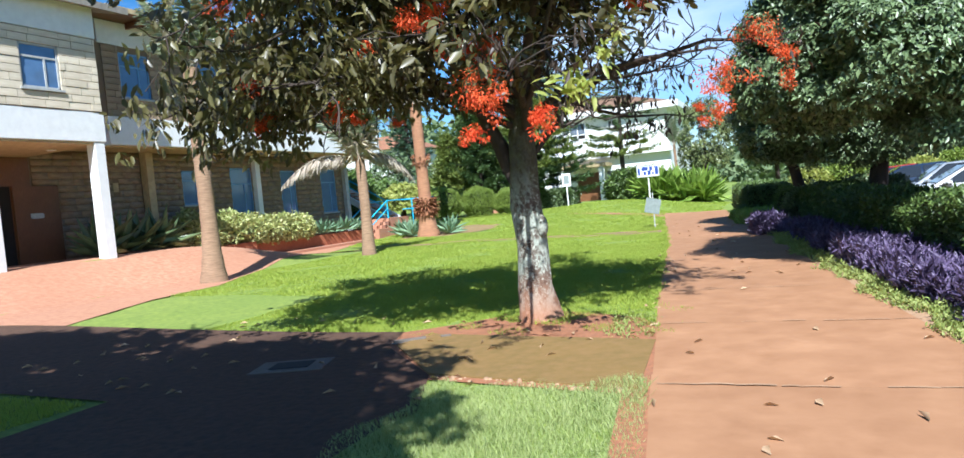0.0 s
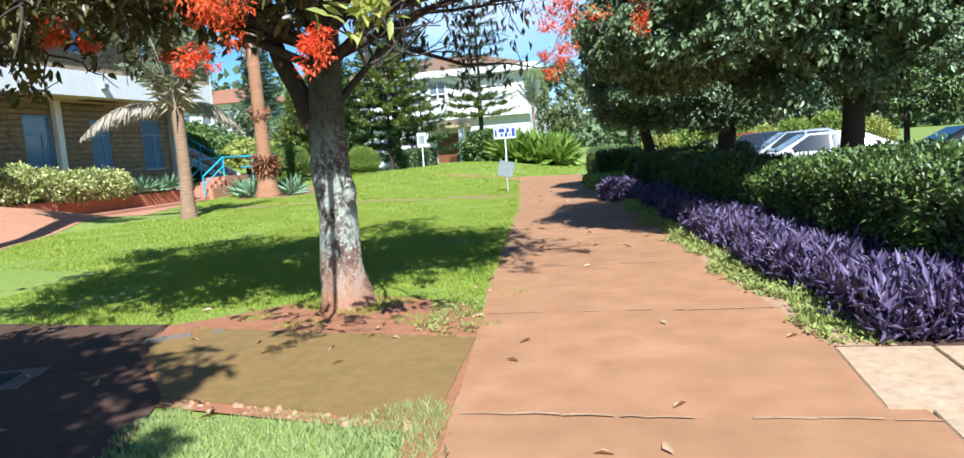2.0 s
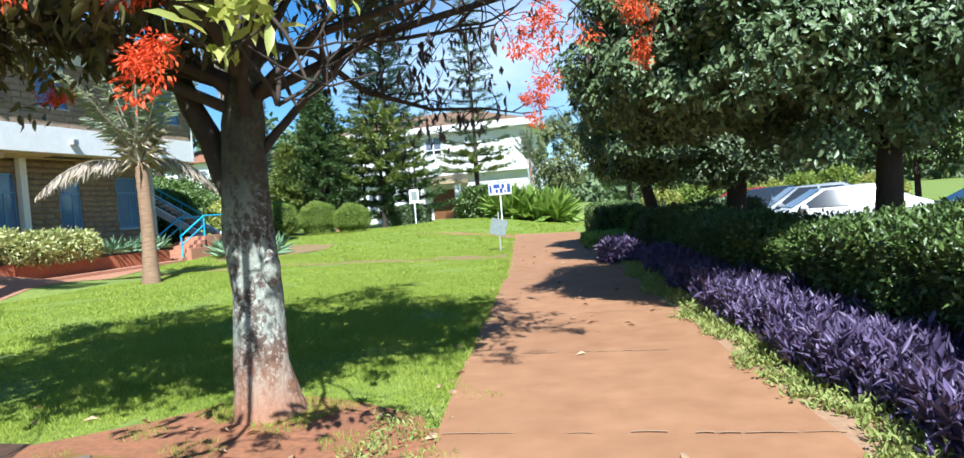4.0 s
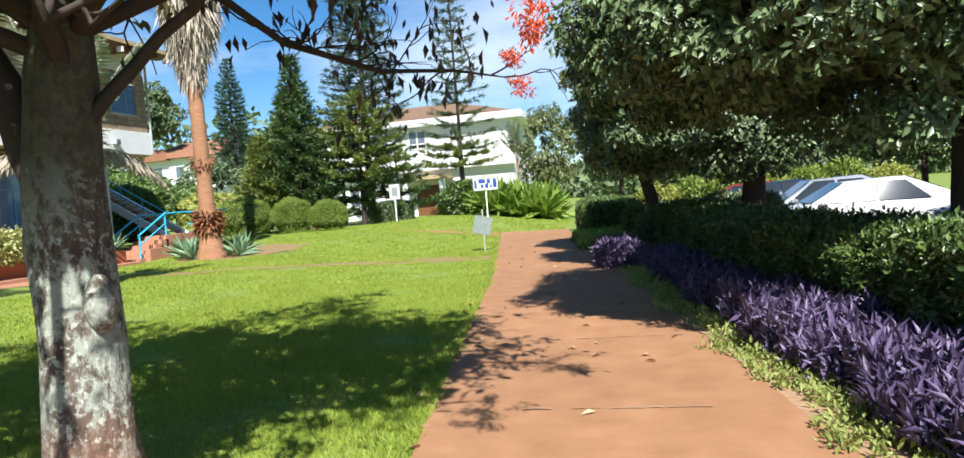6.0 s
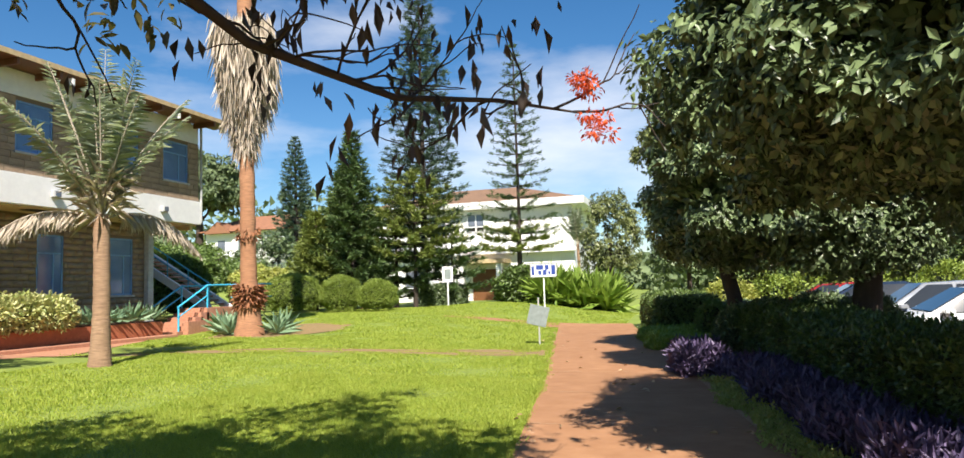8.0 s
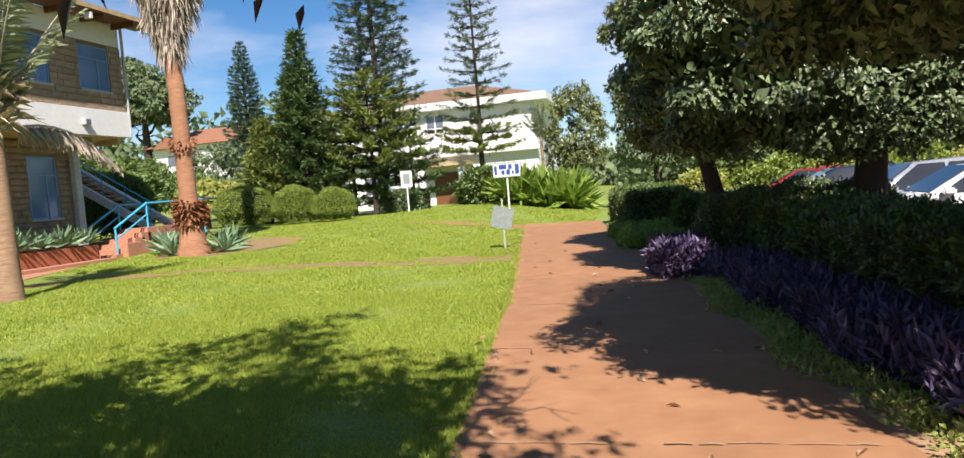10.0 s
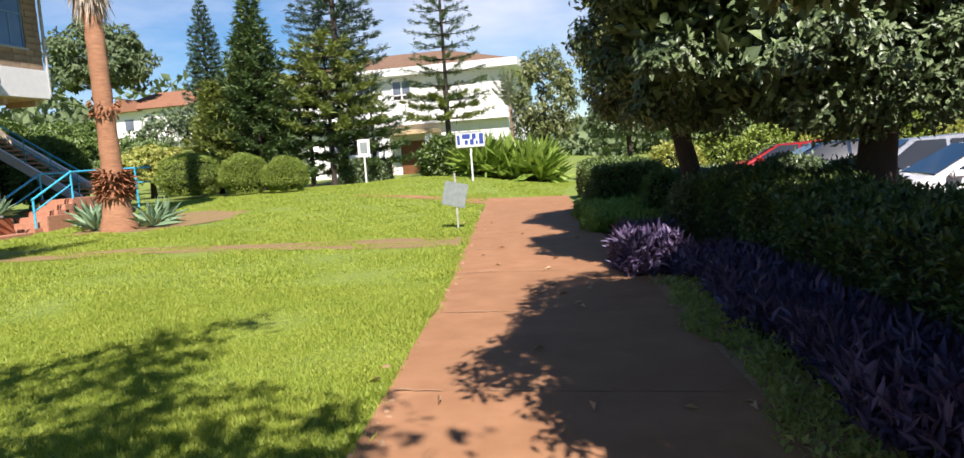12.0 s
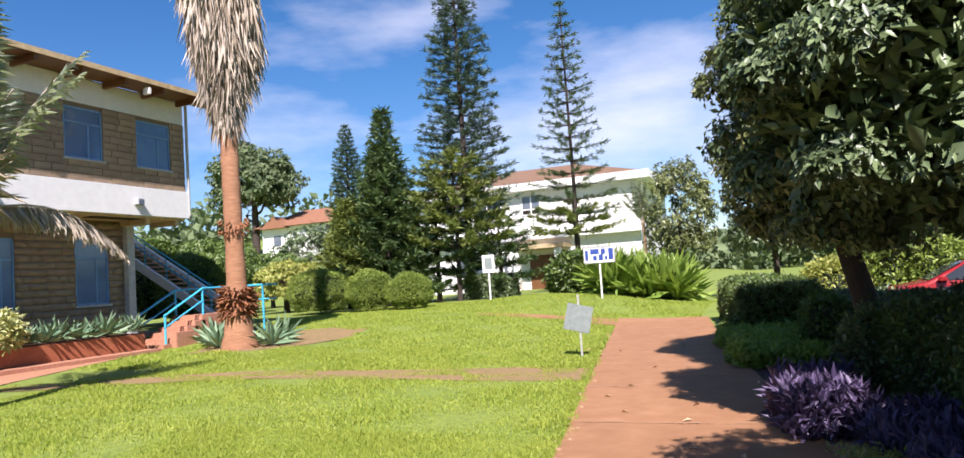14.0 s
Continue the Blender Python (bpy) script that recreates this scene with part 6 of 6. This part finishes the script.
broad_tree(on_ground(-66, 92), 15, (-66, 92, float(ground_z(-66, 92)) + 10.5), (7.0, 6.0, 6.6), 0.5, M["woods"], 2600, 0.6, "tall dark eucalyptus behind the houses", rg(231), per=7)
broad_tree(on_ground(-42, 100), 8, (-42, 100, float(ground_z(-42, 100)) + 5.5), (6.0, 5.0, 4.2), 0.4, M["woods"], 1500, 0.5, "dark leafy tree behind the houses", rg(232), per=7)
for k in range(7):
    x, y = 0.2 + 1.55 * k, 39.5 + 0.5 * math.sin(k * 1.7)
    bush("shrub", on_ground(x, y, -0.1), (1.0, 0.8, 0.85 + 0.1 * (k % 3)), M["leaf_bush"] if k % 3 else M["leaf_yellow"], "yellow-green shrub at the end of the car park", 240 + k, 800, 0.16, "car park shrubs")

for k, (x, y, r, h) in enumerate(((-25.4, 38.2, 1.6, 1.6), (-28.2, 38.6, 1.9, 2.0))):
    bush("garden_shrub", on_ground(x, y, -0.1), (r, r * 0.8, h), M["leaf_mid"], "dense dark green shrub behind the outside stair", 280 + k, 1800, 0.17, "shrubs behind the stair")

# far wooded ridge
q = rg(260)
n = 15000
a = q.uniform(-1.25, 1.15, n)
d = q.uniform(150, 300, n)
x, y = np.sin(a) * d, np.cos(a) * d
hz = 8 + 8 * smooth01((-x - 10) / 60) + 2.5 * np.sin(a * 9) + 1.5 * np.sin(a * 23) + 1.2 * np.sin(a * 61)
z = q.uniform(0, 1.0, n) ** 0.7 * hz
v, f = rosettes(np.stack([x, y, z], -1), np.tile((0, -0.3, 0.6), (n, 1)), 7, 1.9, 1.3, 0.9, 1.0, 0, q)
tagged(put("far_woods", mesh_np("far_woods", v, f, M["woods"])), "wooded ridge of dark trees on the horizon", "woods", kind="stuff")

# flower bed by the white building
q = rg(270)
n = 70
c = np.stack([q.uniform(-22, -18.5, n), q.uniform(63.5, 64.4, n), np.full(n, 0.9)], -1)
c[:, 2] = ground_z(c[:, 0], c[:, 1]) + q.uniform(0.1, 0.45, n)
v, f = rosettes(c, np.tile((0, 0, 1.0), (n, 1)), 5, 0.16, 0.09, 0.8, 0.15, 0, q)
tagged(put("flower_bed", mesh_np("flower_bed", v, f, M["litter"])), "pale orange flowers along the white building", "flower bed", kind="stuff")


# ---- grass ----
def in_lawn(x, y):
    edge = np.interp(y, [8.7, 11.5, 13.6, 16.2, 19, 23, 27, 30.2, 33, 60], [-11.6, -12.7, -12.9, -14.2, -15.4, -16.5, -18.2, -19.6, -20.0, -20])
    ok = (y > 8.65) & (y < 47) & (x > edge) & (x < np.where(y > 38.5, -4.0, path_left(y) + 0.02))
    lo_e = np.interp(x, [-16.5, -13, -10.9, -8.2, -4.5], [22.5, 23.7, 24.65, 25.0, 25.05]) + 0.12 * np.sin(x * 3.1) + 0.06 * np.sin(x * 9.3)
    hi_e = np.interp(x, [-16.5, -14, -11.8, -8.8, -6.2, -4.7], [23.25, 24.3, 25.4, 26.0, 26.65, 26.4]) + 0.06 * np.sin(x * 7.7)
    ok &= ~((y > lo_e) & (y < hi_e) & (x > -16.5))
    ok &= ((x + 15.6) / 2.2) ** 2 + ((y - 31.9) / 2.5) ** 2 > 1 + 0.25 * np.sin(x * 3 + y * 2)
    ok &= ~((x > -4.6) & (x < -1.7) & (y < 9.3 + 0.25 * np.sin(x * 9)))
    lo = (y < 6.25 + 0.15 * np.sin(x * 7)) & (y > 2.2) & (x < path_left(y) - 0.02) & (x > -3.25 + 0.1 * np.sin(y * 5)) & (y < 6.9 + 0.12 * (x + 1.4))
    lw = (y < 5.2) & (x < -6.6) & (x > -11) & (y > 1.0)
    return ok | lo | lw


def blades(name, n, x0, x1, y0, y1, height, width, seed, label, keep=None, mat="grass"):
    q = rg(seed)
    x, y = q.uniform(x0, x1, n), q.uniform(y0, y1, n)
    m = in_lawn(x, y) if keep is None else keep(x, y, q)
    x, y = x[m], y[m]
    k = len(x)
    patch = 0.75 + 0.35 * np.sin(x * 2.1 + np.sin(y * 1.3)) * np.sin(y * 1.9 + np.sin(x * 0.8))
    h = height * q.uniform(0.5, 1.25, k) * patch
    a = q.uniform(0, 2 * np.pi, k)
    w = width * q.uniform(0.7, 1.3, k) / 2
    z = ground_z(x, y) - 0.005
    b = np.stack([x, y, z], -1)
    sd = np.stack([np.cos(a), np.sin(a), 0 * a], -1) * w[:, None]
    tip = b + np.stack([q.normal(size=k) * 0.45 * h, q.normal(size=k) * 0.45 * h, h], -1)
    v = np.stack([b - sd, b + sd, tip], 1).reshape(-1, 3)
    f = np.arange(3 * k).reshape(-1, 3)
    return tagged(put(name, mesh_np(name, v, f, M[mat])), label, "grass", kind="stuff")


blades("lawn_grass", 420000, -8.5, -1.5, 8.6, 21, 0.055, 0.011, 301, "short mown bright green grass blades near the path")
blades("lawn_grass", 230000, -14.5, -2.5, 12, 30, 0.06, 0.022, 302, "short mown bright green grass of the lawn")
blades("lawn_grass", 170000, -21, -3.5, 26, 47, 0.07, 0.04, 303, "short mown green grass of the far lawn")
blades("lawn_grass", 60000, -3.4, -0.9, 2.2, 6.6, 0.075, 0.010, 304, "pale tufted grass beside the mossy slab", None, "grass_pale")
blades("lawn_grass", 50000, -11, -6.6, 1.0, 5.3, 0.06, 0.012, 305, "shaded short grass beyond the cross path")
blades("verge_grass", 60000, -6, -1, 8.6, 28, 0.11, 0.012, 306, "longer grass overhanging the path edge", lambda x, y, q: (x < path_left(y) + 0.04 + 0.05 * np.sin(y * 3.3) + 0.05 * np.sin(y * 7.9 + 1) * np.sin(y * 1.1)) & (x > path_left(y) - 0.16))
blades("soil_tufts", 9000, -4.8, -1.5, 7.9, 9.9, 0.07, 0.012, 307, "thin grass tufts on the bare soil", lambda x, y, q: (np.sin(x * 5.3 + y * 2) * np.sin(y * 6.1 - x) > 0.25) & (y > 8.3))

blades("verge_grass", 16000, -17, -4.6, 22, 27, 0.12, 0.022, 308, "longer grass along the far edge of the worn path", lambda x, y, q: np.abs(y - np.interp(x, [-16.5, -14, -11.8, -8.8, -6.2, -4.7], [23.3, 24.35, 25.45, 26.05, 26.7, 26.45])) < 0.09)

blades("path_tufts", 110000, -16.5, -4.6, 22.4, 27.0, 0.05, 0.022, 309, "thin grass growing over the worn path", lambda x, y, q: ~in_lawn(x, y) & (np.sin(x * 1.9 + y) * np.sin(y * 4.1 - x * 0.7) > -0.1) & (x < path_left(y) - 0.3) & (y > np.interp(x, [-16.5, -13, -8, -4.6], [22.4, 23.6, 24.8, 24.9])) & (y < np.interp(x, [-16.5, -14, -8, -4.6], [23.3, 24.5, 26.3, 26.6])))

# ---- ground details ----
cover = thing("drain_cover", on_ground(-5.35, 6.75), "worn grey concrete drain cover in the dark path", "drain cover", turn=20)
boxed("surround", (-0.42, 0.42, -0.3, 0.3, -0.05, 0.025), M["shadeconcrete"], cover, 0.02)
boxed("lid", (-0.22, 0.22, -0.16, 0.16, 0.026, 0.034), M["rubber"], cover, 0.004)
kerb = thing("broken_kerb", on_ground(-4.55, 8.0), "broken grey kerb stone at the slab corner", "kerb", turn=35)
boxed("kerb_stone", (-0.25, 0.2, -0.07, 0.07, -0.04, 0.05), M["shadeconcrete"], kerb, 0.03)
boxed("kerb_stone", (0.32, 0.5, -0.1, 0.06, -0.04, 0.04), M["shadeconcrete"], kerb, 0.03)
stone = bmesh.new()
bmesh.ops.create_cone(stone, cap_ends=True, segments=6, radius1=0.055, radius2=0.032, depth=0.13, matrix=Matrix.Translation((0, 0, 0.055)))
bmesh.ops.bevel(stone, geom=stone.edges[:], offset=0.008, segments=2, affect="EDGES")
for vtx in stone.verts:
    vtx.co += vtx.co * 0.12 * noise.noise(vtx.co * 14)
st = part("white_stone", stone, M["white"], None, "", True)
st.location = on_ground(1.72, 6.78, 0.025)
tagged(st, "small whitewashed marker stone beside the paving", "stone")
q = rg(315)
chips = []
for k in range(170):
    if k < 120:
        y = q.uniform(8.6, 34)
        x = float(path_left(y)) + q.normal() * 0.09 + 0.03
    else:
        x = q.uniform(-3.4, -1.5)
        y = 6.42 - 0.19 * (x + 3.5) + q.normal() * 0.05
    r = 0.008 + 0.035 * q.uniform() ** 2
    w = np.array([(-1, -0.6, 0), (1, -0.7, 0), (0.9, 0.7, 0), (-0.8, 0.6, 0), (-0.6, -0.3, 0.5), (0.6, -0.35, 0.55), (0.5, 0.4, 0.5), (-0.5, 0.3, 0.6)]) * r * q.uniform(0.7, 1.3, 3)
    a = q.uniform(0, 6.3)
    w[:, :2] = w[:, :2] @ np.array([[math.cos(a), -math.sin(a)], [math.sin(a), math.cos(a)]])
    chips.append((w + (x, y, float(ground_z(x, y)) + 0.012), [(4, 5, 6, 7), (0, 1, 5, 4), (1, 2, 6, 5), (2, 3, 7, 6), (3, 0, 4, 7)]))
v, f = join_np(chips)
tagged(put("edge_chips", mesh_np("edge_chips", v, f, M["chip"])), "pale crumbled concrete chips along the path edge", "rubble", kind="stuff")
stump = thing("tree_stump", on_ground(-19.2, 46.2), "pale reddish cut tree stump under the pines", "stump")
v, f = tube_np([(0, 0, -0.1), (0.02, 0, 0.3), (0, 0, 0.9)], [0.5, 0.32, 0.26], 12)
put("stump_wood", mesh_np("stump_wood", v, f, M["palmbark_red"], True), stump)

# ---- fallen leaves ----
q = rg(320)
lit = []
for k in range(12):
    c0 = np.array([[0, 0, 0.004]])
    v, f = leaves_np(c0, np.array([[math.cos(k), math.sin(k), 0.12]]), 0.11 + 0.02 * (k % 3), 0.05, 0.25, 0.15, q)
    lit.append(mesh_np("fallen_leaf", v, f, M["litter"]))
for k in range(120):
    if k < 60:
        y = q.uniform(4.5, 30)
        x = q.uniform(float(path_left(y)) - 0.3, float(path_right(y)))
    else:
        x, y = q.uniform(-9, -1.6), q.uniform(5.3, 9.6)
    ob = put("fallen_leaf", lit[k % 12], None, (x, y, float(ground_z(x, y)) + 0.026))
    tagged(ob, "dry brown fallen leaf lying on the ground", "leaf", "fallen leaves")
